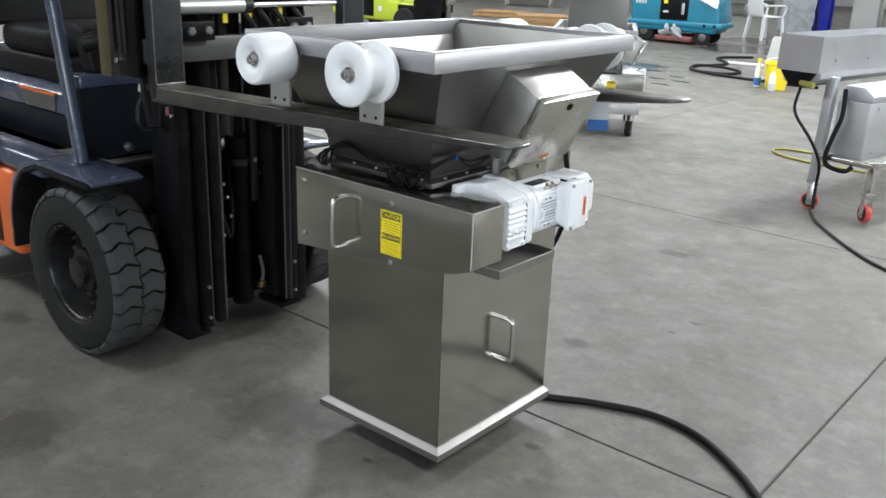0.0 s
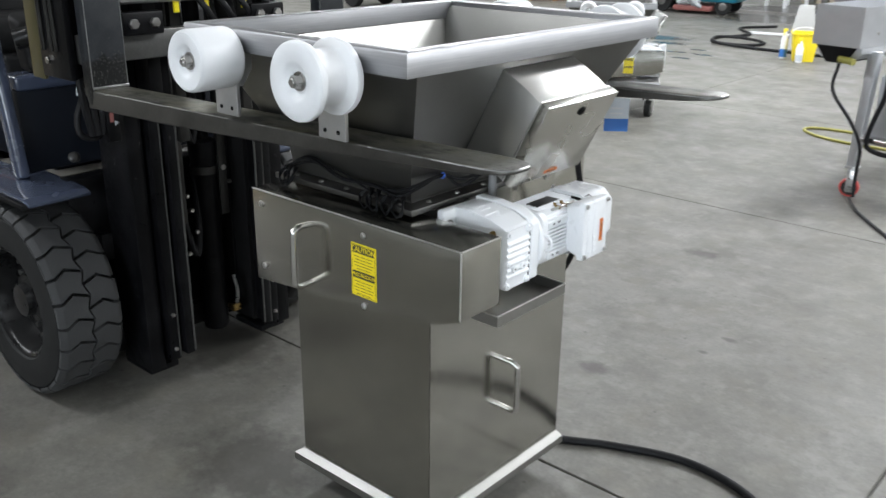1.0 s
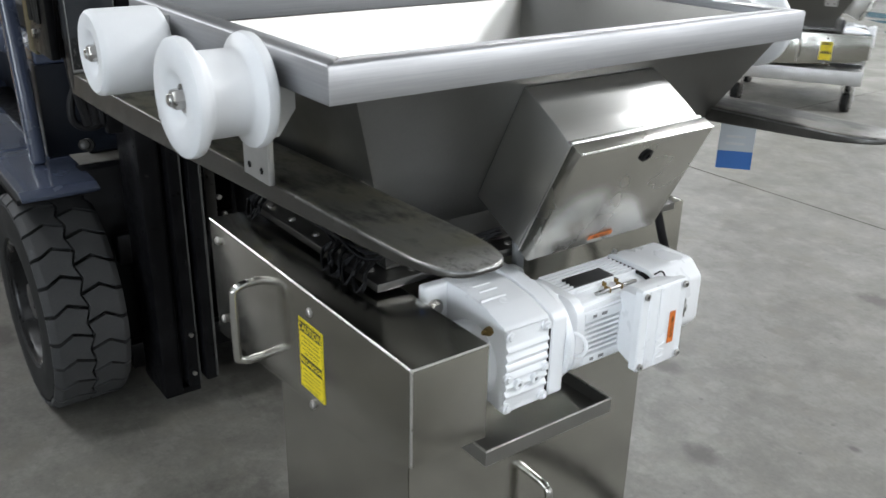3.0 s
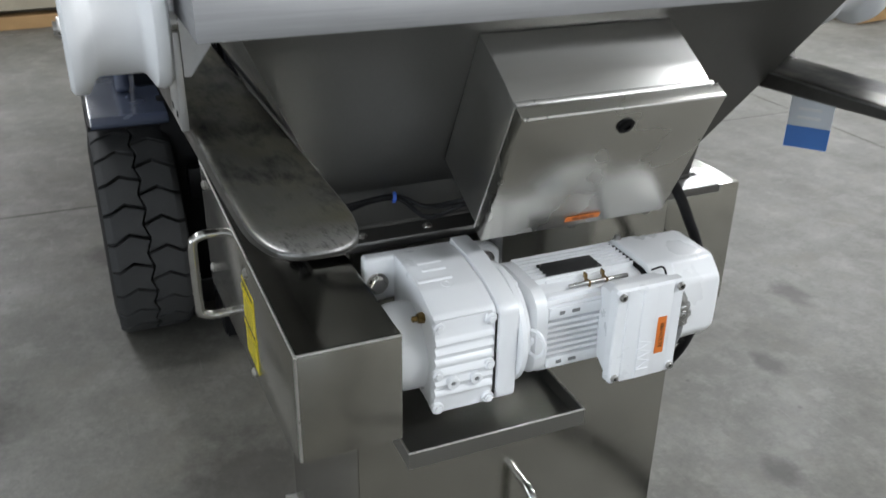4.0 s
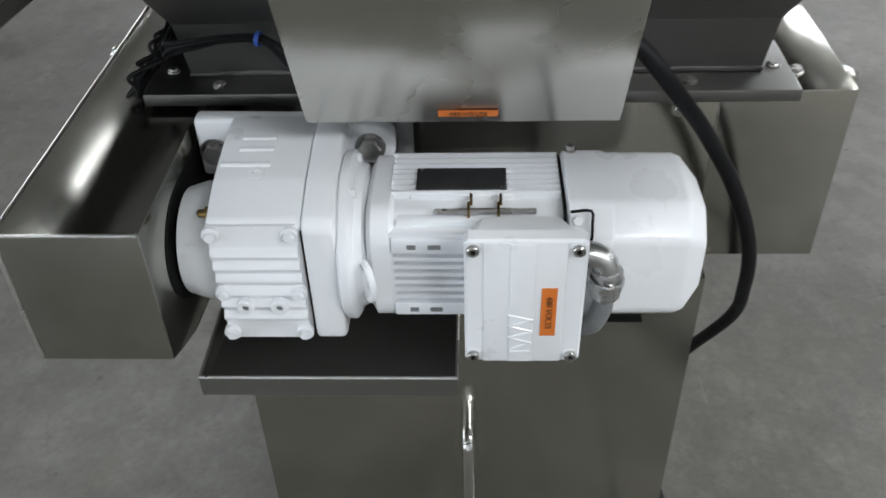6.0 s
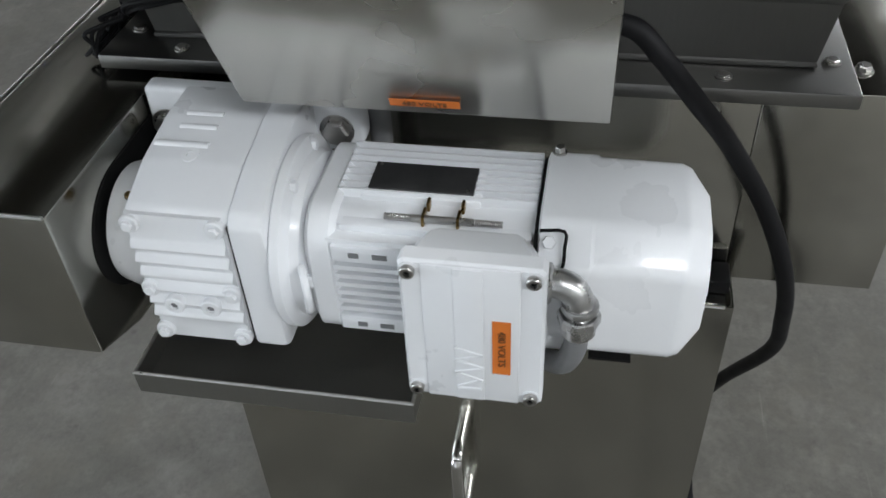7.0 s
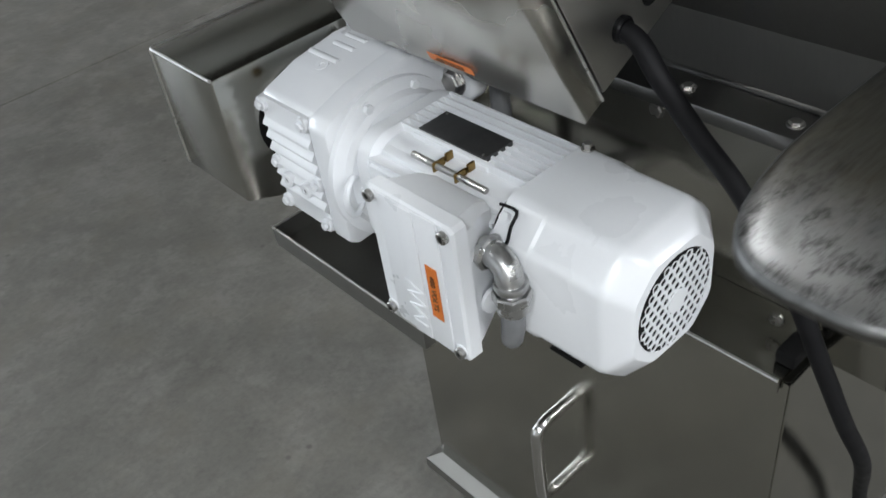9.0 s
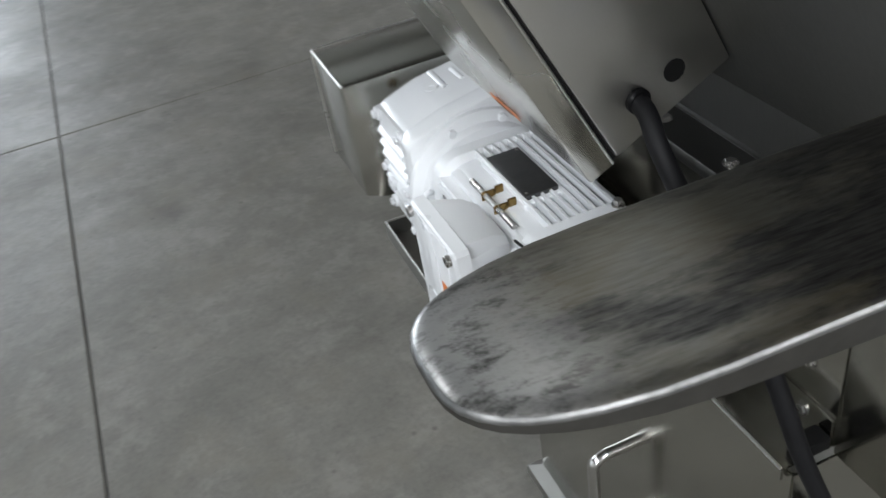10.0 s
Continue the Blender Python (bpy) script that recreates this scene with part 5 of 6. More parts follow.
        P("lift_chain", box((-1.20, s * 0.095 - 0.018, 0.6), (-1.188, s * 0.095 + 0.018, 2.2), 0.002), "grease", "greasy lift chain")
        P("rail_foot", box((-1.33, min(s * 0.32, s * 0.20), 0.060), (-1.15, max(s * 0.32, s * 0.20), 0.084), 0.004), "black")
    P("centre_cylinder", lathe([(0.045, 0), (0.050, 0.012), (0.050, 0.72), (0.056, 0.73), (0.056, 0.78), (0.028, 0.79), (0.028, 1.4)], (-1.255, 0.055, 0.11), (-1.255, 0.055, 1.5), 24), "black", "black free-lift cylinder")
    P("cylinder_band", lathe([(0.055, 0), (0.055, 0.03)], (-1.255, 0.055, 0.765), (-1.255, 0.055, 0.80), 24), "grease")
    P("band_bolt", hexagon((-1.205, 0.098, 0.788), (-1.185, 0.098, 0.788), 0.013), "bolt")
    P("band_bolt", hexagon((-1.21, -0.101, 0.783), (-1.190, -0.101, 0.783), 0.013), "bolt")
    for y, z in ((-0.085, 0.66), (-0.06, 0.70), (-0.045, 0.64), (-0.03, 0.55), (-0.07, 0.47), (0.135, 0.72)):
        P("mast_bolt", hexagon((-1.215, y, z), (-1.203, y, z), 0.009), "bolt")
    P("pipe_fitting", tube([(-1.18, 0.10, 0.34), (-1.165, 0.105, 0.27), (-1.17, 0.10, 0.22)], 0.008, 8, 3), "zinc", "bright pipe fitting")
    P("fitting_block", box((-1.19, 0.07, 0.195), (-1.15, 0.11, 0.222), 0.003), "brass")
    P("cross_member", box((-1.345, -0.37, 0.12), (-1.30, 0.37, 0.21), 0.005), "black")
    P("cross_member", box((-1.345, -0.37, 0.50), (-1.30, 0.37, 0.60), 0.005), "black")
    P("front_plate", box((-1.47, -0.43, 0.14), (-1.40, 0.43, 0.80), 0.01), "black", "black front frame plate")
    P("mast_cross_tie", box((-1.34, -0.32, 1.95), (-1.30, 0.32, 2.06), 0.005), "black")
    for y, z0 in ((-0.09, 0.5), (0.0, 0.45), (0.02, 0.9)):
        P("mast_hose", tube([(-1.29, y, z0 + 1.4), (-1.28, y + 0.02, z0 + 0.7), (-1.25, y + 0.01, z0 + 0.2), (-1.22, y - 0.03, z0), (-1.25, y - 0.06, z0 + 0.15)], 0.013, 10, 6), "cable")
    # hose and plug beside the fork heel
    P("tilt_hose", tube([(-1.11, -0.47, 1.25), (-1.12, -0.466, 1.15), (-1.125, -0.49, 1.08), (-1.12, -0.488, 1.025), (-1.12, -0.44, 1.005), (-1.14, -0.38, 1.03)], 0.011, 10, 6), "cable")
    P("hose_nut", rod((-1.118, -0.466, 1.176), (-1.122, -0.468, 1.150), 0.017, 14), "tag_white", "white hose clamp")
    kn = lathe([(0.014, 0), (0.020, 0.006), (0.020, 0.018), (0.012, 0.022), (0.012, 0.034), (0.017, 0.036), (0.017, 0.048), (0.010, 0.052)], (-1.375, -0.395, 0.885), (-1.33, -0.425, 0.90), 14)
    P("valve_knob", kn, "grease")
    tag = P("wiring_tag", box((-1.076, -0.405, 1.058), (-1.074, -0.392, 1.090), 0), "dull_red", "small red and white tag", None, 0)
    for k in range(3):
        P("print_bar", box((-1.0735, -0.390 + 0.006 * k, 1.046 + 0.004 * k), (-1.072, -0.387 + 0.006 * k, 1.062 - 0.003 * k), 0), "tag_white", "", tag, 0)
    P("tag_holder", box((-1.11, -0.415, 0.99), (-1.077, -0.37, 1.10), 0.004), "black")
    # wheels
    truck_wheel(root, -1.495, -0.648, -0.400, 0.360, 0.208, 25)
    truck_wheel(root, -1.495, 0.648, 0.400, 0.360, 0.208, 25)
    truck_wheel(root, -3.02, -0.600, -0.42, 0.270, 0.150, 20)
    truck_wheel(root, -3.02, 0.600, 0.42, 0.270, 0.150, 20)
    P("front_axle", rod((-1.495, -0.42, 0.36), (-1.495, 0.42, 0.36), 0.085, 20), "black")
    # chassis and panels
    for s in (-1, 1):
        fender = prism([(-1.995, 0.36), (-1.985, 0.53), (-1.93, 0.66), (-1.84, 0.745), (-1.72, 0.782), (-1.30, 0.780), (-1.262, 0.770), (-1.258, 0.784), (-1.30, 0.796), (-1.725, 0.802), (-1.86, 0.768), (-1.955, 0.675), (-2.01, 0.54), (-2.02, 0.36)], "y", min(s * 0.632, s * 0.408), max(s * 0.632, s * 0.408), 0.005)
        P("fender", fender, "navy", "slate blue front fender")
        liner = prism([(-1.975, 0.36), (-1.965, 0.525), (-1.912, 0.645), (-1.83, 0.727), (-1.715, 0.764), (-1.29, 0.758), (-1.29, 0.776), (-1.718, 0.780), (-1.838, 0.743), (-1.928, 0.658), (-1.983, 0.529), (-1.993, 0.36)], "y", min(s * 0.640, s * 0.412), max(s * 0.640, s * 0.412), 0.003)
        P("arch_liner", liner, "seat_black", "black wheel arch liner")
        P("guard_post", prism([(-1.575, 0.80), (-1.515, 0.80), (-1.75, 2.12), (-1.81, 2.12)], "y", s * 0.515 - 0.024, s * 0.515 + 0.024, 0.018, 4), "navy", "slate blue overhead guard post")
        P("guard_post", prism([(-3.02, 1.0), (-2.95, 1.0), (-2.80, 2.12), (-2.86, 2.12)], "y", s * 0.50 - 0.025, s * 0.50 + 0.025, 0.010, 3), "navy", "slate blue overhead guard post")
        sill = P("side_panel", box((-3.30, min(s * 0.615, s * 0.50), 0.30), (-2.0, max(s * 0.615, s * 0.50), 0.70), 0.03, 3), "orange", "orange side panel")
        P("deck_sill", box((-3.30, min(s * 0.605, s * 0.44), 0.705), (-1.74, max(s * 0.605, s * 0.44), 0.80), 0.03, 3), "navy", "slate blue deck sill")
        P("panel_riser", box((-2.60, min(s * 0.616, s * 0.604), 0.66), (-2.12, max(s * 0.616, s * 0.604), 0.845), 0.004), "orange", "", sill)
        P("step_well", box((-2.62, min(s * 0.618, s * 0.616), 0.34), (-2.15, max(s * 0.618, s * 0.616), 0.56), 0), "black")
    P("chassis", box((-3.25, -0.50, 0.22), (-1.72, 0.50, 0.70), 0.02), "black", "black chassis")
    hood = P("hood", prism([(-0.315, 0.905), (-0.300, 0.995), (-0.255, 1.030), (0.255, 1.030), (0.300, 0.995), (0.315, 0.905)], "x", -3.30, -1.72, 0.012, 3), "navy", "slate blue engine hood")
    # lower hood side: navy in shade, the shade put into a darker colour
    P("hood_base", box((-3.30, -0.312, 0.75), (-1.72, 0.312, 0.904), 0.008), "dark_slate", "lower hood panel, darkened for its shade", hood)
    P("hood_latch", box((-2.30, -0.20, 1.030), (-2.20, -0.12, 1.046), 0.006), "gloss_black", "", hood)
    P("engine_cover", box((-2.98, -0.25, 1.030), (-2.16, 0.25, 1.145), 0.02, 3), "seat_black", "black cover under the seat", hood)
    P("hood_panel", prism([(-2.478, 0.985), (-2.130, 0.992), (-2.130, 0.915), (-2.419, 0.913)], "y", -0.3185, -0.300), "carriage", "grey information panel", None, 0)
    P("panel_stripe", box((-2.478, -0.3190, 0.987), (-2.130, -0.300, 0.998), 0), "orange")
    P("floor_plate", box((-2.05, -0.48, 0.70), (-1.52, 0.48, 0.755), 0.01), "mat_grey", "worn grey floor plate")
    P("cowl", box((-1.64, -0.475, 0.80), (-1.585, 0.475, 1.10), 0.006), "dark_slate", "dark slate dash panel")
    P("cowl_ledge", box((-1.70, -0.475, 1.10), (-1.580, 0.475, 1.155), 0.012, 3), "navy", "slate blue dash ledge")
    P("dashboard", prism([(-1.70, 1.155), (-1.60, 1.155), (-1.66, 1.33), (-1.76, 1.36)], "y", -0.40, 0.42, 0.02, 3), "seat_black", "black dashboard")
    P("tilt_tube", tube([(-1.56, -0.46, 1.285), (-1.50, -0.36, 1.315), (-1.46, -0.22, 1.315), (-1.46, 0.10, 1.300)], 0.036, 16, 6), "gloss_black", "glossy black tube across the dash")
    P("side_strip", box((-1.285, -0.541, 1.200), (-1.205, -0.526, 1.90), 0.004), "olive", "olive brown upright plate")
    # hose guard beside the shank, with its bolts and a hanging hose
    hg = P("hose_guard", box((-1.20, -0.545, 1.215), (-1.02, -0.522, 1.80), 0.004), "black", "black hose guard plate")
    P("guard_fold", box((-1.062, -0.522, 1.215), (-1.046, -0.44, 1.80), 0.003), "black", "", hg)
    for x in (-1.165, -1.115, -1.085):
        P("guard_rod", tube([(x, -0.549, 1.80), (x + 0.004, -0.552, 1.5), (x, -0.548, 1.30)], 0.007, 8, 5), "grease", "", hg)
    P("guard_bolt", hexagon((-1.145, -0.545, 1.268), (-1.145, -0.556, 1.268), 0.012), "bolt", "", hg)
    P("guard_bolt", hexagon((-1.06, -0.545, 1.66), (-1.06, -0.556, 1.66), 0.010), "bolt", "", hg)
    for k in range(3):
        P("guard_hose", tube([(-1.10, -0.50 + 0.03 * k, 1.9), (-1.09, -0.495 + 0.03 * k, 1.5), (-1.08, -0.49 + 0.03 * k, 1.19), (-1.10, -0.46 + 0.02 * k, 1.02)], 0.012, 10, 5), "cable", "", hg)
    P("steering_column", rod((-1.62, 0.0, 1.10), (-1.84, 0.0, 1.36), 0.03, 14), "black")
    ring = [(-1.85 + 0.17 * math.cos(a) * 0.7, 0.17 * math.sin(a), 1.37 + 0.17 * math.cos(a) * 0.7) for a in (2 * math.pi * k / 16 for k in range(16))]
    P("steering_wheel", tube(ring, 0.014, 10, 2, True), "black", "black steering wheel")
    P("seat", box((-2.75, -0.26, 1.14), (-2.22, 0.26, 1.28), 0.05, 4), "seat_black", "black seat cushion")
    P("backrest", prism([(-2.84, 1.26), (-2.70, 1.26), (-2.84, 1.76), (-2.93, 1.76)], "y", -0.30, 0.30, 0.04, 3), "seat_black", "black seat backrest")
    P("counterweight", box((-3.62, -0.56, 0.24), (-3.24, 0.56, 1.10), 0.09, 4), "navy", "slate blue counterweight")
    roof = P("overhead_guard", box((-2.88, -0.54, 2.10), (-1.72, -0.48, 2.16), 0.012), "navy", "slate blue overhead guard")
    P("roof_bar", box((-2.88, 0.48, 2.10), (-1.72, 0.54, 2.16), 0.012), "navy", "", roof)
    for k in range(8):
        x = -2.86 + 0.16 * k
        P("roof_bar", box((x, -0.48, 2.115), (x + 0.03, 0.48, 2.15), 0.006), "navy", "", roof)
    inv = Matrix.Translation((2.2, 0, 0))
    for c in root.children:
        c.matrix_parent_inverse = inv
    return root


fork_truck()

# ---------------------------------------------------------------- things round about
def caster(parent, x, y, r, z_top, material, turn=0.0, s=1.0):
    """A swivel caster: plate, fork, wheel. Stands on z = 0."""
    m = pose(x, y, 0, 0, 0, turn)
    bm = box((-0.045 * s, -0.04 * s, z_top - 0.008), (0.045 * s, 0.04 * s, z_top), 0.002, m=m)
    box((-0.022 * s, -0.022 * s, z_top - 0.03), (0.022 * s, 0.022 * s, z_top - 0.008), 0.004, bm=bm, m=m)
    for sgn in (-1, 1):
        box((-0.022 * s, sgn * 0.027 * s - 0.003, r * 0.55), (0.026 * s, sgn * 0.027 * s + 0.003, z_top - 0.025), 0.002, bm=bm, m=m)
    c = part("caster", bm, "zinc", parent, "swivel caster with zinc fork")
    p0, p1 = m @ Vector((0, -0.02 * s, r)), m @ Vector((0, 0.02 * s, r))
    part("caster_tread", lathe([(r * 0.80, 0), (r * 0.96, 0), (r, 0.005), (r, 0.04 * s - 0.005), (r * 0.96, 0.04 * s), (r * 0.80, 0.04 * s)], p0, p1, 28), material, c)
    part("caster_hub", lathe([(0.012, -0.006), (0.012, -0.001), (r * 0.80, -0.001), (r * 0.80, 0.04 * s + 0.001), (0.012, 0.04 * s + 0.001), (0.012, 0.04 * s + 0.006)], p0, p1, 20), "grease", c)
    return c


def second_feeder():
    at, turn = (-2.826, 5.69, -0.414), 30.0
    feeder(at, turn, False, "second stainless screw feeder head standing on a cart")
    cart = thing("equipment_cart", "low grey metal cart under the second feeder", "cart", "", (at[0], at[1], 0), turn)
    part("deck", box((-0.52, -0.46, 0.250), (0.44, 0.50, 0.330), 0.006), "alu", cart)
    part("deck_edge", box((-0.54, -0.49, 0.225), (0.46, -0.460, 0.333), 0.006), "alu", cart)
    part("deck_edge", box((0.44, -0.460, 0.225), (0.462, 0.50, 0.333), 0.006), "alu", cart)
    part("packing_block", box((-0.2, -0.28, 0.330), (0.2, 0.28, 0.361), 0.002), "timber_grey", cart)
    for x, y in ((-0.45, -0.38), (0.38, -0.38), (-0.45, 0.42), (0.38, 0.42)):
        caster(cart, x, y, 0.075, 0.25, "rubber", 75, 1.3)
    part("film_wrap", lathe([(0.02, 0), (0.12, 0.03), (0.15, 0.12), (0.11, 0.22), (0.03, 0.26)], (0.33, 0.30, 0.333), (0.33, 0.30, 0.75), 14), "cloth", cart)


second_feeder()


def side_conveyor():
    """Stainless trough machine on red casters; its long axis runs away from the feeder."""
    root = thing("trough_conveyor", "stainless trough conveyor on a wheeled frame with red casters", "conveyor", "", (0.14, 4.16, 0), -11)
    L = 2.4
    # local x runs across the end, local y along the machine
    for x in (-0.205, 0.205):
        for y in (0.0, L - 0.3):
            caster(root, x, y, 0.062, 0.205, "red_wheel", 20 if x < 0 else -35)
            if x > 0 or y > 1:
                part("leg", box((x - 0.025, y - 0.025, 0.205), (x + 0.025, y + 0.025, 0.42), 0.004), "polished", root)
    leg = prism([(-0.235, 0.205), (-0.180, 0.205), (-0.145, 0.95), (-0.215, 0.95)], "y", -0.03, 0.03, 0.004)
    part("leg", leg, "satin", root, "wide stainless support leg")
    part("frame_tube", rod((-0.18, -0.0, 0.395), (0.23, -0.0, 0.395), 0.027, 18, 0.004), "polished", root, "polished round frame tube")
    part("frame_tube", rod((0.205, 0.0, 0.395), (0.205, L - 0.3, 0.395), 0.027, 18, 0.004), "polished", root)
    part("frame_tube", rod((-0.205, 0.0, 0.395), (-0.205, L - 0.3, 0.395), 0.027, 18, 0.004), "polished", root)
    part("cabinet", box((-0.13, 0.02, 0.40), (0.10, L - 0.4, 0.80), 0.004), "satin", root, "stainless machine cabinet")
    part("cabinet_top", prism([(-0.13, 0.801), (0.10, 0.801), (0.10, 0.845), (0.03, 0.90), (-0.11, 0.90)], "y", 0.05, L - 0.4, 0.004), "satin", root)
    for y in (0.14, 0.6):
        for z in (0.45, 0.76):
            bolt_head(root, (0.10, y, z), (1, 0, 0), 0.008, 0.006)
    e = 0.004
    x0, x1, y0, y1, zt, zb = -0.506, -0.19, -0.20, L + 0.4, 1.225, 0.98
    tr = loft([rect(x0, x1, y0, y1, zb), rect(x0, x1 + 0.0, y0, y1, zt), rect(x0 + e, x1 - e, y0 + e, y1 - e, zt), rect(x0 + e, x1 - e, y0 + e, y1 - e, zb + 0.10)])
    part("trough", tr, "satin", root, "deep stainless trough")
    part("apron", prism([(x1 - 0.003, 0.979), (x1 - 0.003, 0.94), (x1 - 0.05, 0.90), (x0 + 0.05, 0.90), (x0 + 0.004, 0.979)], "y", y0 + 0.04, y1, 0.002), "satin", root)
    part("drive_hood", prism([(x0 + 0.02, 0.978), (x1 - 0.03, 0.978), (x1 - 0.10, 0.875), (x0 + 0.10, 0.875)], "y", y0 + 0.01, y0 + 0.5, 0.01), "black", root, "black drive under the trough")
    part("air_coupling", rod((x1 - 0.13, y0 + 0.02, 0.905), (x1 - 0.02, y0 + 0.0, 0.895), 0.022, 12, 0.004), "yellow_hose", root)
    for y in (0.0, 0.45):
        bolt_head(root, (x1, y, 1.06), (1, 0, 0), 0.008, 0.006)
    pts = [(-0.36, -0.10, 0.86), (-0.34, -0.16, 0.70), (-0.20, -0.14, 0.52), (-0.13, -0.10, 0.36), (-0.14, -0.07, 0.18), (-0.12, -0.10, 0.03)]
    part("power_lead", tube(pts, 0.011, 10, 6), "cable", root, "black power lead hanging down")
    part("power_lead", tube([(-0.08, 0.0, 0.88), (-0.06, -0.03, 0.70), (-0.09, -0.045, 0.56), (-0.12, -0.05, 0.42), (-0.10, -0.04, 0.345), (0.02, -0.03, 0.325), (0.06, 0.0, 0.36)], 0.016, 10, 6), "cable", root)
    return root


side_conveyor()


def floor_line(name, label, pts, r, material, category="cable"):
    ob = part(name, tube(pts, r, 12, 8), material)
    return tagged(ob, label, category)


floor_line("power_cable", "thick black power cable lying across the concrete floor",
           [(0.150, 0.392, 0.013), (0.24, 0.440, 0.013), (0.371, 0.512, 0.013), (0.58, 0.588, 0.013), (0.777, 0.570, 0.013), (0.953, 0.471, 0.013), (1.126, 0.320, 0.013), (1.34, 0.06, 0.013), (1.62, -0.10, 0.013), (2.1, 0.0, 0.013), (2.9, 0.45, 0.013), (4.2, 0.9, 0.013)], 0.0135, "cable")
floor_line("extension_cable", "thin black cable trailing from the conveyor over the floor",
           [(-0.02, 4.10, 0.012), (0.05, 3.96, 0.010), (0.156, 3.784, 0.010), (0.457, 3.409, 0.010), (0.76, 3.13, 0.010), (1.2, 2.95, 0.010), (1.8, 3.0, 0.010), (2.6, 3.3, 0.010)], 0.010, "cable")
floor_line("air_hose", "yellow air hose curled on the floor", [(-0.20, 6.02, 0.012), (-0.62, 6.14, 0.012), (-0.93, 6.13, 0.012), (-1.02, 6.0, 0.012), (-0.86, 5.82, 0.012), (-0.55, 5.72, 0.012), (-0.1, 5.7, 0.012)], 0.012, "yellow_hose", "hose")
floor_line("water_hose", "black water hose in loose loops on the wet floor",
           [(-4.40, 13.8, 0.02), (-4.75, 13.1, 0.02), (-4.25, 12.35, 0.02), (-4.45, 11.6, 0.02), (-4.25, 11.05, 0.02), (-3.75, 11.0, 0.02), (-3.60, 11.35, 0.03), (-4.0, 11.6, 0.045), (-4.35, 11.35, 0.06), (-4.1, 10.85, 0.04), (-3.3, 10.75, 0.02), (-2.55, 10.7, 0.02), (-2.2, 10.75, 0.02)], 0.022, "cable", "hose")


def bucket_set():
    x, y = -2.62, 10.22
    b = thing("cleaning_bucket", "bright yellow square plastic cleaning bucket on the floor", "bucket", "", (x, y, 0), 25)
    sec = lambda w, z: rect(-w, w, -w, w, z)
    bm = loft([sec(0.125, 0.0), sec(0.16, 0.34), sec(0.175, 0.345), sec(0.175, 0.365), sec(0.15, 0.365), sec(0.115, 0.02)])
    bmesh.ops.bevel(bm, geom=[ed for ed in bm.edges if abs(ed.verts[0].co.z - ed.verts[1].co.z) > 0.2], offset=0.02, segments=3, affect="EDGES")
    part("bucket_body", bm, "bucket", b)
    part("bucket_handle", tube([(-0.17, 0, 0.35), (-0.12, 0.05, 0.40), (0.0, 0.08, 0.42), (0.12, 0.05, 0.40), (0.17, 0, 0.35)], 0.006, 8, 5), "plastic", b)
    for k, (bx, by, h, col) in enumerate(((-0.27, 0.02, 0.42, "plastic"), (0.03, -0.215, 0.33, "plastic"))):
        s = thing("spray_bottle", "white plastic spray bottle with yellow trigger beside the bucket", "bottle", "spray bottles", (x + bx, y + by, 0))
        part("bottle", lathe([(0.042, 0), (0.046, 0.008), (0.046, h * 0.55), (0.030, h * 0.72), (0.014, h * 0.78), (0.014, h * 0.84)], (0, 0, 0), (0, 0, 1), 20), col, s)
        part("liquid_band", lathe([(0.047, 0.02), (0.047, h * 0.3)], (0, 0, 0), (0, 0, 1), 20), "tag_blue" if k == 0 else "tag_white", s)
        bm = box((-0.015, -0.05, h * 0.84), (0.015, 0.03, h * 0.93), 0.004)
        box((-0.008, -0.052, h * 0.72), (0.008, -0.036, h * 0.85), 0.003, bm=bm)
        part("trigger", bm, "bucket", s)


bucket_set()


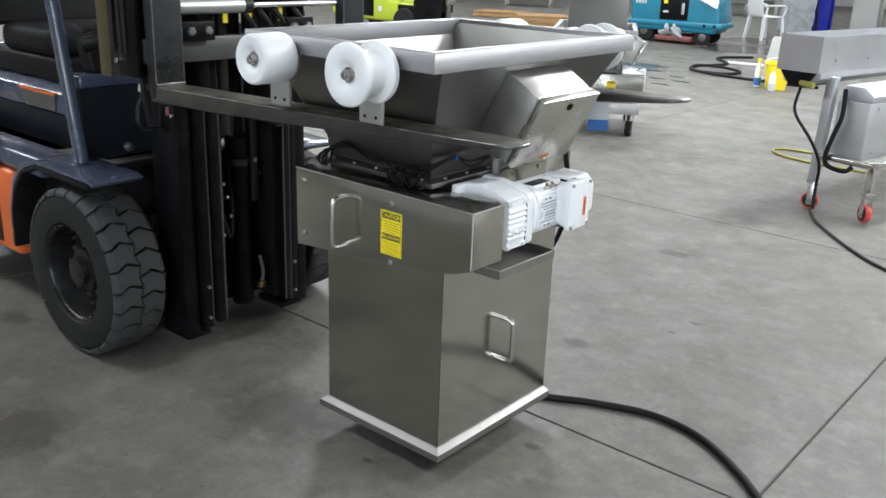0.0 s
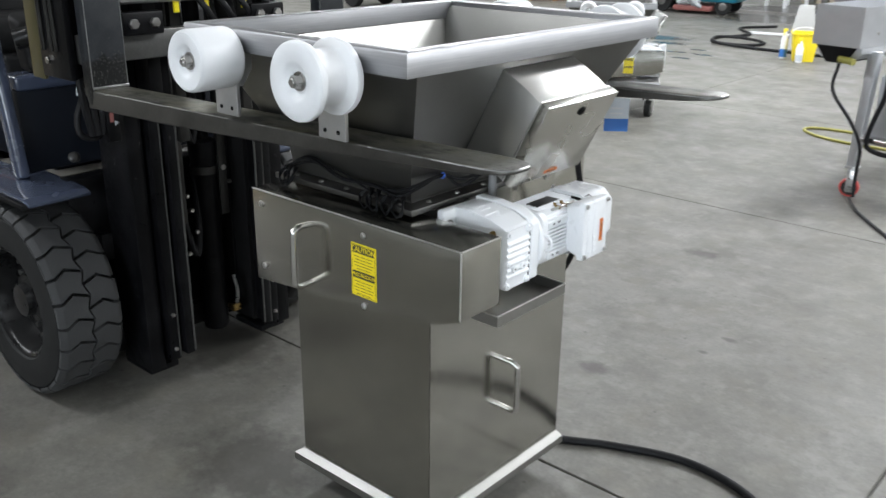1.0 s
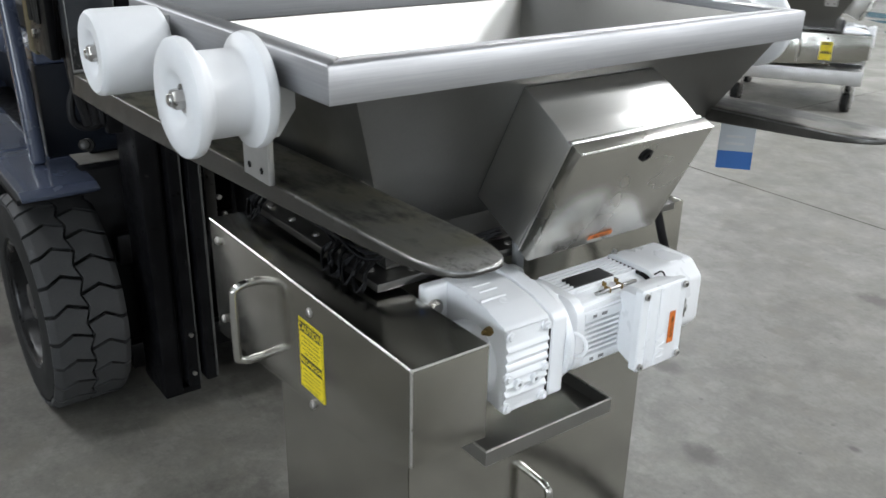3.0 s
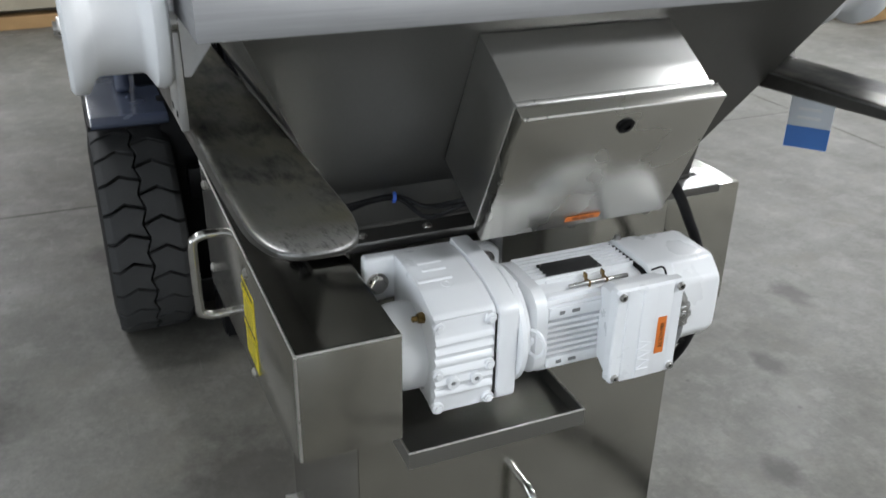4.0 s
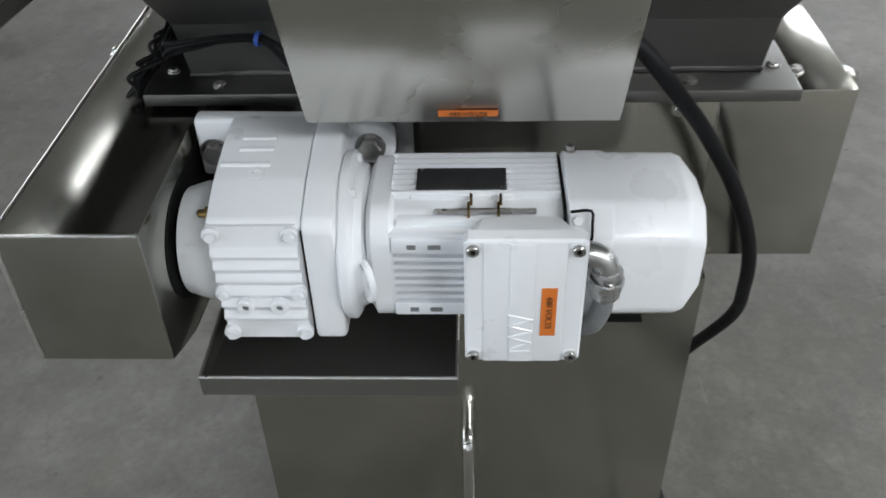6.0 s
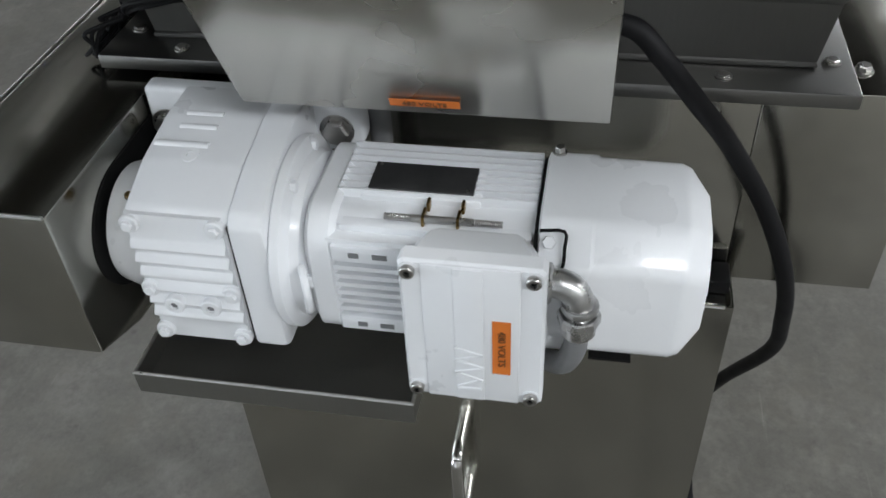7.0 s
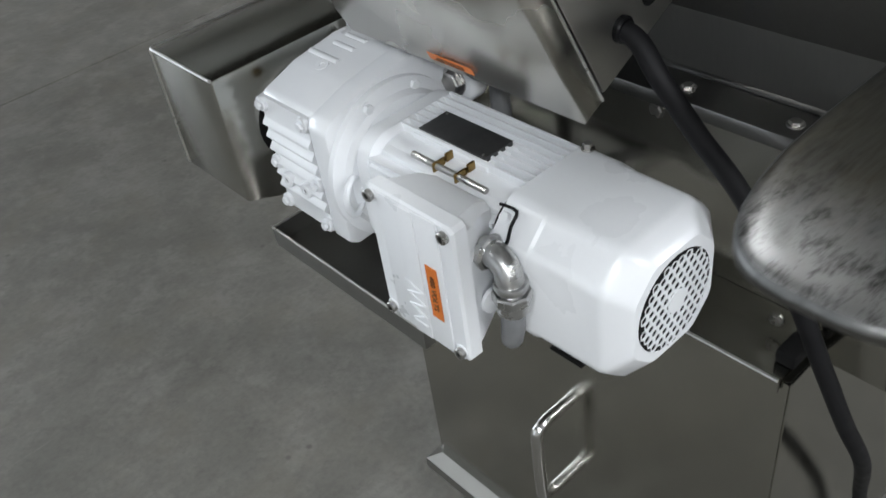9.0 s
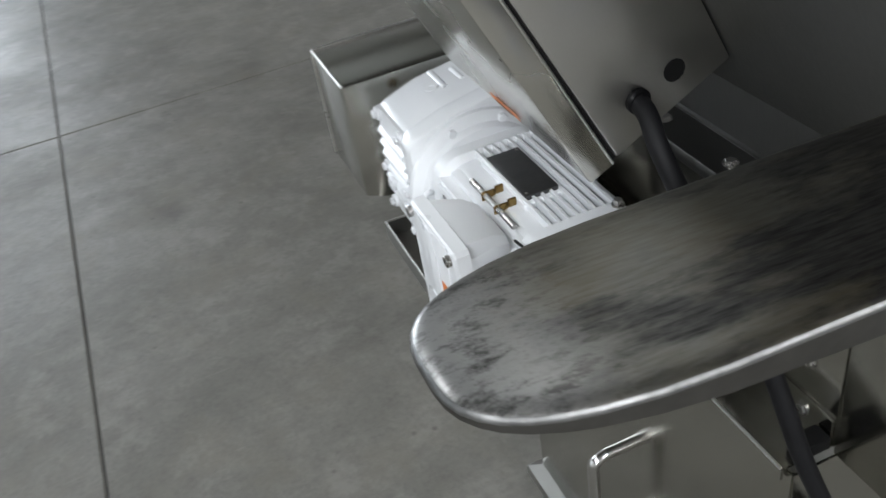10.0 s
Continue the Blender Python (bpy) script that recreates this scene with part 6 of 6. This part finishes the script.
def floor_scrubber():
    r = thing("floor_scrubber", "teal ride-on floor scrubber with black panels", "floor scrubber", "", (-6.72, 15.5, 0), 9)
    r.scale = (1.12, 1.12, 1.12)
    part("shell", prism([(-0.80, 0.22), (0.78, 0.20), (0.86, 0.45), (0.80, 0.80), (0.40, 0.98), (-0.60, 1.0), (-0.84, 0.75)], "y", -0.42, 0.42, 0.06, 3), "teal", r, "rounded teal shell")
    part("lower_trim", box((-0.86, -0.44, 0.30), (0.90, 0.44, 0.40), 0.03, 3), "teal", r)
    part("side_panel", box((-0.26, -0.432, 0.42), (0.26, -0.424, 0.82), 0.002), "black", r)
    part("warning_sign", box((-0.20, -0.436, 0.70), (-0.13, -0.4325, 0.78), 0), "yellow", r, "", 0)
    part("notice", box((-0.20, -0.436, 0.54), (-0.10, -0.4325, 0.58), 0), "tag_white", r, "", 0)
    part("clip", box((0.14, -0.440, 0.52), (0.19, -0.4325, 0.72), 0.004), "alu", r)
    part("tank_lid", box((-0.62, -0.34, 0.985), (0.0, 0.34, 1.08), 0.03, 3), "teal", r)
    part("seat", box((0.05, -0.26, 0.96), (0.45, 0.26, 1.10), 0.04, 3), "black", r)
    for x, rr in ((-0.55, 0.19), (0.55, 0.14)):
        for s in (-1, 1):
            w = part("scrubber_wheel", lathe([(0.05, 0), (rr - 0.01, 0), (rr, 0.012), (rr, 0.07), (rr - 0.01, 0.08), (0.05, 0.08)], (x, s * 0.30, rr), (x, s * 0.42, rr), 24), "rubber", r)
            part("wheel_hub", lathe([(0.07, 0.080), (0.06, 0.086), (0.02, 0.090)], (x, s * 0.30, rr), (x, s * 0.42, rr), 18), "carriage", w)
    part("brush_deck", box((-0.30, -0.48, 0.05), (0.38, 0.48, 0.14), 0.02), "dull_red", r, "dull red brush deck")
    rng = random.Random(3)
    bm = bmesh.new()
    for k in range(9):
        x, y, z, s = rng.uniform(-0.2, 0.2), -0.45 + rng.uniform(-0.04, 0.04), rng.uniform(0.14, 0.28), rng.uniform(0.05, 0.1)
        bmesh.ops.create_icosphere(bm, subdivisions=2, radius=s, matrix=pose(x, y, z, rng.uniform(0, 90), rng.uniform(0, 90), 0) @ Matrix.Diagonal((1.3, 0.6, 0.8, 1)))
    for v in bm.verts:
        v.co += 0.02 * noise.noise_vector(v.co * 14)
    part("rag", bm, "cloth", r, "crumpled grey rag")
    for k in range(4):
        part("model_mark", box((-0.74 + 0.055 * k, -0.4235, 0.68), (-0.70 + 0.055 * k, -0.4195, 0.74), 0), "tag_white", r, "", 0)
    for x in (0.56, 0.74):
        part("tie_slot", box((x, -0.4425, 0.325), (x + 0.05, -0.4395, 0.375), 0), "dark_gap", r, "", 0)
    bm = bmesh.new()
    bmesh.ops.create_grid(bm, x_segments=14, y_segments=14, size=0.17)
    for v in bm.verts:
        x, y = v.co.x, v.co.y
        v.co = Vector((0.62 + x, -0.30 + y, 0.905 - 0.40 * x - max(0.0, -0.10 - y) * 2.4)) + 0.018 * noise.noise_vector(Vector((x, y, 0.3)) * 11)
    bmesh.ops.solidify(bm, geom=bm.faces[:], thickness=0.006)
    part("draped_cloth", bm, "plastic", r, "white cloth draped over the shell")
    part("squeegee", tube([(-0.75, -0.40, 0.08), (-0.92, 0.0, 0.06), (-0.75, 0.40, 0.08)], 0.03, 10, 5), "black", r)


floor_scrubber()


def plastic_chair():
    r = thing("plastic_chair", "white moulded plastic garden chair on the far floor", "chair", "", (-5.88, 18.0, 0), 150)
    r.scale = (1.15, 1.15, 1.15)
    part("seat", box((-0.24, -0.23, 0.42), (0.24, 0.23, 0.45), 0.012, 3), "plastic", r)
    part("backrest", prism([(0.22, 0.44), (0.25, 0.44), (0.33, 0.86), (0.30, 0.87)], "x", -0.22, 0.22, 0.012, 3), "plastic", r)
    for sx in (-1, 1):
        for sy in (-1, 1):
            a, b = 0.022, 0.03
            tx, ty, bx, by = sx * 0.21, sy * 0.20, sx * 0.26, sy * 0.25
            part("leg", loft([[(bx - a, by - a, 0), (bx + a, by - a, 0), (bx + a, by + a, 0), (bx - a, by + a, 0)], [(tx - b, ty - b, 0.43), (tx + b, ty - b, 0.43), (tx + b, ty + b, 0.43), (tx - b, ty + b, 0.43)]]), "plastic", r)
        part("armrest", tube([(sx * 0.25, -0.20, 0.44), (sx * 0.27, -0.22, 0.62), (sx * 0.27, -0.05, 0.65), (sx * 0.25, 0.26, 0.64)], 0.02, 8, 4), "plastic", r)


plastic_chair()


def small_boards():
    tagged(part("floor_plank", box((-0.45, -0.05, 0), (0.45, 0.05, 0.03), 0.004, m=pose(-4.0, 12.75, 0, 0, 0, 10)), "plastic"), "white plastic plank lying on the floor", "plank")
    c = thing("splash_board", "pale grey tapered board standing behind the bucket", "board", "", (-3.05, 11.3, 0), 20)
    part("board", prism([(-0.20, 0.0), (0.20, 0.0), (0.11, 0.62), (-0.09, 0.62)], "y", -0.03, 0.03, 0.006), "wall", c)
    part("foot", box((-0.18, -0.12, 0.0), (0.18, 0.12, 0.02), 0.004), "alu", c)
    m = pose(-2.826, 5.69, 0, 0, 0, 30) @ pose(-0.02, 0.20, 0.935, -14, 0, 0)
    p = part("steel_panel", box((-0.30, -0.004, 0), (0.30, 0.004, 0.44), 0.002, m=m), "hopper")
    tagged(p, "loose stainless panel standing in the second hopper", "panel")


small_boards()


def lime_truck():
    r = thing("lime_fork_truck", "lime yellow fork lift truck parked far behind", "forklift", "", (-11.25, 11.6, 0), 4)
    part("body", prism([(-1.1, 0.25), (0.9, 0.25), (0.9, 0.62), (0.30, 0.66), (0.15, 1.05), (-0.95, 1.10), (-1.15, 0.9)], "y", -0.5, 0.5, 0.05, 3), "lime", r, "lime painted body")
    part("counterweight", box((-1.30, -0.52, 0.28), (-0.95, 0.52, 1.05), 0.09, 3), "lime", r)
    part("side_panel", box((-0.80, -0.508, 0.33), (-0.12, -0.502, 0.90), 0.002), "black", r, "black side panel")
    part("side_panel", box((0.52, -0.508, 0.20), (0.95, -0.502, 0.60), 0.002), "black", r, "black side panel")
    part("notice", box((0.0, -0.512, 0.44), (0.10, -0.504, 0.54), 0), "tag_white", r, "", 0)
    part("hose_cover", box((0.94, -0.55, 0.10), (1.24, 0.0, 2.1), 0.02), "black", r, "black hose cover beside the mast")
    part("seat", box((-0.6, -0.24, 1.08), (-0.1, 0.24, 1.22), 0.04, 3), "black", r)
    for s in (-1, 1):
        part("guard_post", rod((0.55, s * 0.46, 0.6), (0.35, s * 0.46, 2.1), 0.035, 10), "lime", r)
        part("guard_post", rod((-0.95, s * 0.46, 1.0), (-0.85, s * 0.46, 2.1), 0.035, 10), "lime", r)
        part("mast_rail", box((1.0, s * 0.33 - 0.05, 0.08), (1.16, s * 0.33 + 0.05, 2.2), 0.004), "black", r)
        part("fork", box((1.16, s * 0.3 - 0.06, 0.08), (2.2, s * 0.3 + 0.06, 0.12), 0.004), "fork", r)
        part("shank", box((1.16, s * 0.3 - 0.06, 0.08), (1.2, s * 0.3 + 0.06, 0.75), 0.004), "fork", r)
        for x, rr in ((0.70, 0.27), (-0.86, 0.23)):
            part("tyre", lathe([(rr * 0.55, 0), (rr - 0.02, 0), (rr, 0.03), (rr, 0.14), (rr - 0.02, 0.17), (rr * 0.55, 0.17)], (x, s * 0.40, rr), (x, s * 0.58, rr), 28), "rubber", r)
            part("wheel_rim", lathe([(rr * 0.56, 0.165), (rr * 0.5, 0.14), (0.06, 0.13)], (x, s * 0.40, rr), (x, s * 0.58, rr), 20), "carriage", r)
    part("roof", box((-0.95, -0.5, 2.08), (0.45, 0.5, 2.14), 0.02), "lime", r)
    part("carriage", box((1.10, -0.5, 0.45), (1.15, 0.5, 0.6), 0.004), "black", r)


lime_truck()


def pallet(at, turn, label="pale timber pallet lying on the floor"):
    r = thing("pallet", label, "pallet", "pallets", at, turn)
    for k in range(7):
        part("deck_board", box((-0.6, -0.5 + k * 0.152, 0.118), (0.6, -0.41 + k * 0.152, 0.138), 0.002, 1), "wood", r)
    for y in (-0.455, 0.0, 0.455):
        part("stringer", box((-0.6, y - 0.022, 0.02), (0.6, y + 0.022, 0.117), 0.002, 1), "wood", r)
    for k in range(3):
        part("base_board", box((-0.6 + k * 0.55, -0.5, 0.0), (-0.5 + k * 0.55, 0.5, 0.019), 0.002, 1), "wood", r)
    return r


pallet((-10.4, 15.8, 0), 35)
pallet((-10.4, 15.8, 0.139), 38, "pale timber pallet stacked on another pallet")
pallet((-13.0, 17.6, 0), 20)


def timber_stack(at, turn, rows, label):
    r = thing("timber_stack", label, "timber", "timber stacks", at, turn)
    rng = random.Random(int(at[0] * 10))
    z = 0.0
    for k in range(rows):
        n = 5
        h = (0.10, 0.14)[k % 2]
        for j in range(n):
            y = -0.5 + j * 0.2
            part("beam", box((-1.6 + rng.uniform(-0.1, 0.1), y, z), (1.6 + rng.uniform(-0.1, 0.1), y + 0.17, z + h), 0.004, 1), "timber_grey" if (k + j) % 3 else "wood", r)
        z += h
        if k < rows - 1:
            for x in (-1.1, 1.1):
                part("spacer", box((x, -0.52, z), (x + 0.09, 0.5, z + 0.05), 0.003, 1), "timber_grey", r)
            z += 0.05
    return r


timber_stack((-6.9, -1.2, 0), 95, 4, "stack of rough weathered timber beams on the floor")
timber_stack((-5.1, 7.2, 0), 100, 3, "low stack of brown timber beams on the floor")


def post(name, label, x, y, w, material):
    bm = box((x - w / 2, y - 0.02, 0), (x + w / 2, y + 0.0, ROOM_Z), 0)
    box((x - w / 2, y - 0.3, 0), (x + w / 2, y - 0.28, ROOM_Z), 0, bm=bm)
    box((x - 0.01, y - 0.28, 0), (x + 0.01, y - 0.02, ROOM_Z), 0, bm=bm)
    tagged(part(name, bm, material, None, "", 0), label, "column", "", "structure")


post("column_1", "blue painted steel column", -5.90, 22.0, 0.40, "blue_post")
post("column_2", "white painted steel column", -5.02, 22.6, 0.62, "wall")


def far_machines():
    rng = random.Random(11)
    for x, y in ((-15.5, 22.5), (-13.2, 24.0), (-10.4, 26.0), (-8.2, 26.8), (-18.0, 20.5), (-4.0, 24.5), (-2.6, 25.5)):
        r = thing("machine_frame", "grey stainless equipment frame along the far wall", "machine", "far machines", (x, y, 0), 30 + rng.uniform(-10, 10))
        h = rng.uniform(0.8, 1.3)
        part("cabinet", box((-0.8, -0.35, 0.35), (0.8, 0.35, h), 0.02), "alu", r)
        part("hood", prism([(-0.6, h), (0.6, h), (0.35, h + 0.4), (-0.35, h + 0.4)], "y", -0.3, 0.3, 0.01), "hopper", r)
        for sx in (-0.72, 0.72):
            for sy in (-0.3, 0.3):
                part("leg", box((sx - 0.03, sy - 0.03, 0), (sx + 0.03, sy + 0.03, 0.35), 0.003), "alu", r)


far_machines()


def wrapped_load():
    """Goods on a skid, bound in crumpled clear film."""
    r = thing("wrapped_load", "skid load wrapped in crumpled clear film", "wrapped goods", "", (-5.78, 19.6, 0), 24)
    bm = bmesh.new()
    bmesh.ops.create_cube(bm, size=1.0, matrix=pose(0, 0, 0.76) @ Matrix.Diagonal((0.72, 0.62, 1.28, 1)))
    bmesh.ops.subdivide_edges(bm, edges=bm.edges[:], cuts=11, use_grid_fill=True)
    for v in bm.verts:
        v.co += 0.045 * noise.noise_vector(v.co * 6) + 0.03 * noise.noise_vector(v.co * 15)
    part("film", bm, "cloth", r, "crumpled clear film")
    for x in (-0.28, 0.0, 0.28):
        part("skid_runner", box((x - 0.05, -0.32, 0), (x + 0.05, 0.32, 0.09), 0.004), "timber_grey", r)


wrapped_load()


def hanging_hoses():
    r = thing("hose_bundle", "black hoses hanging beside the blue column", "hoses", "", (-6.15, 21.5, 0))
    rng = random.Random(8)
    for k in range(6):
        x, y = -0.16 + 0.075 * k, rng.uniform(-0.06, 0.06)
        pts = [(x, y, 2.7), (x + rng.uniform(-0.04, 0.04), y, 1.8), (x + rng.uniform(-0.06, 0.06), y, 0.9), (x + rng.uniform(-0.05, 0.05), y - 0.05, 0.2), (x + 0.1, y - 0.12, 0.03)]
        part("hose", tube(pts, 0.026, 10, 5), "cable", r)
    part("hook_rail", box((-0.24, -0.03, 2.68), (0.40, 0.03, 2.74), 0.004), "carriage", r)
    part("rail_post", box((-0.26, -0.03, 0.0), (-0.21, 0.03, 2.74), 0.004), "carriage", r)


hanging_hoses()


def wire_cage():
    r = thing("wire_cage", "grey wire mesh cage standing by the column", "cage", "", (-4.15, 22.9, 0), 20)
    for x in (-0.6, 0.6):
        part("corner_post", box((x - 0.02, -0.02, 0), (x + 0.02, 0.02, 2.0), 0.003), "alu", r)
    for k in range(15):
        z = 0.12 + 0.132 * k
        part("wire", rod((-0.6, 0, z), (0.6, 0, z), 0.006, 6), "alu", r)
    for k in range(11):
        x = -0.5 + 0.1 * k
        part("wire", rod((x, 0.008, 0.06), (x, 0.008, 2.0), 0.006, 6), "alu", r)


wire_cage()
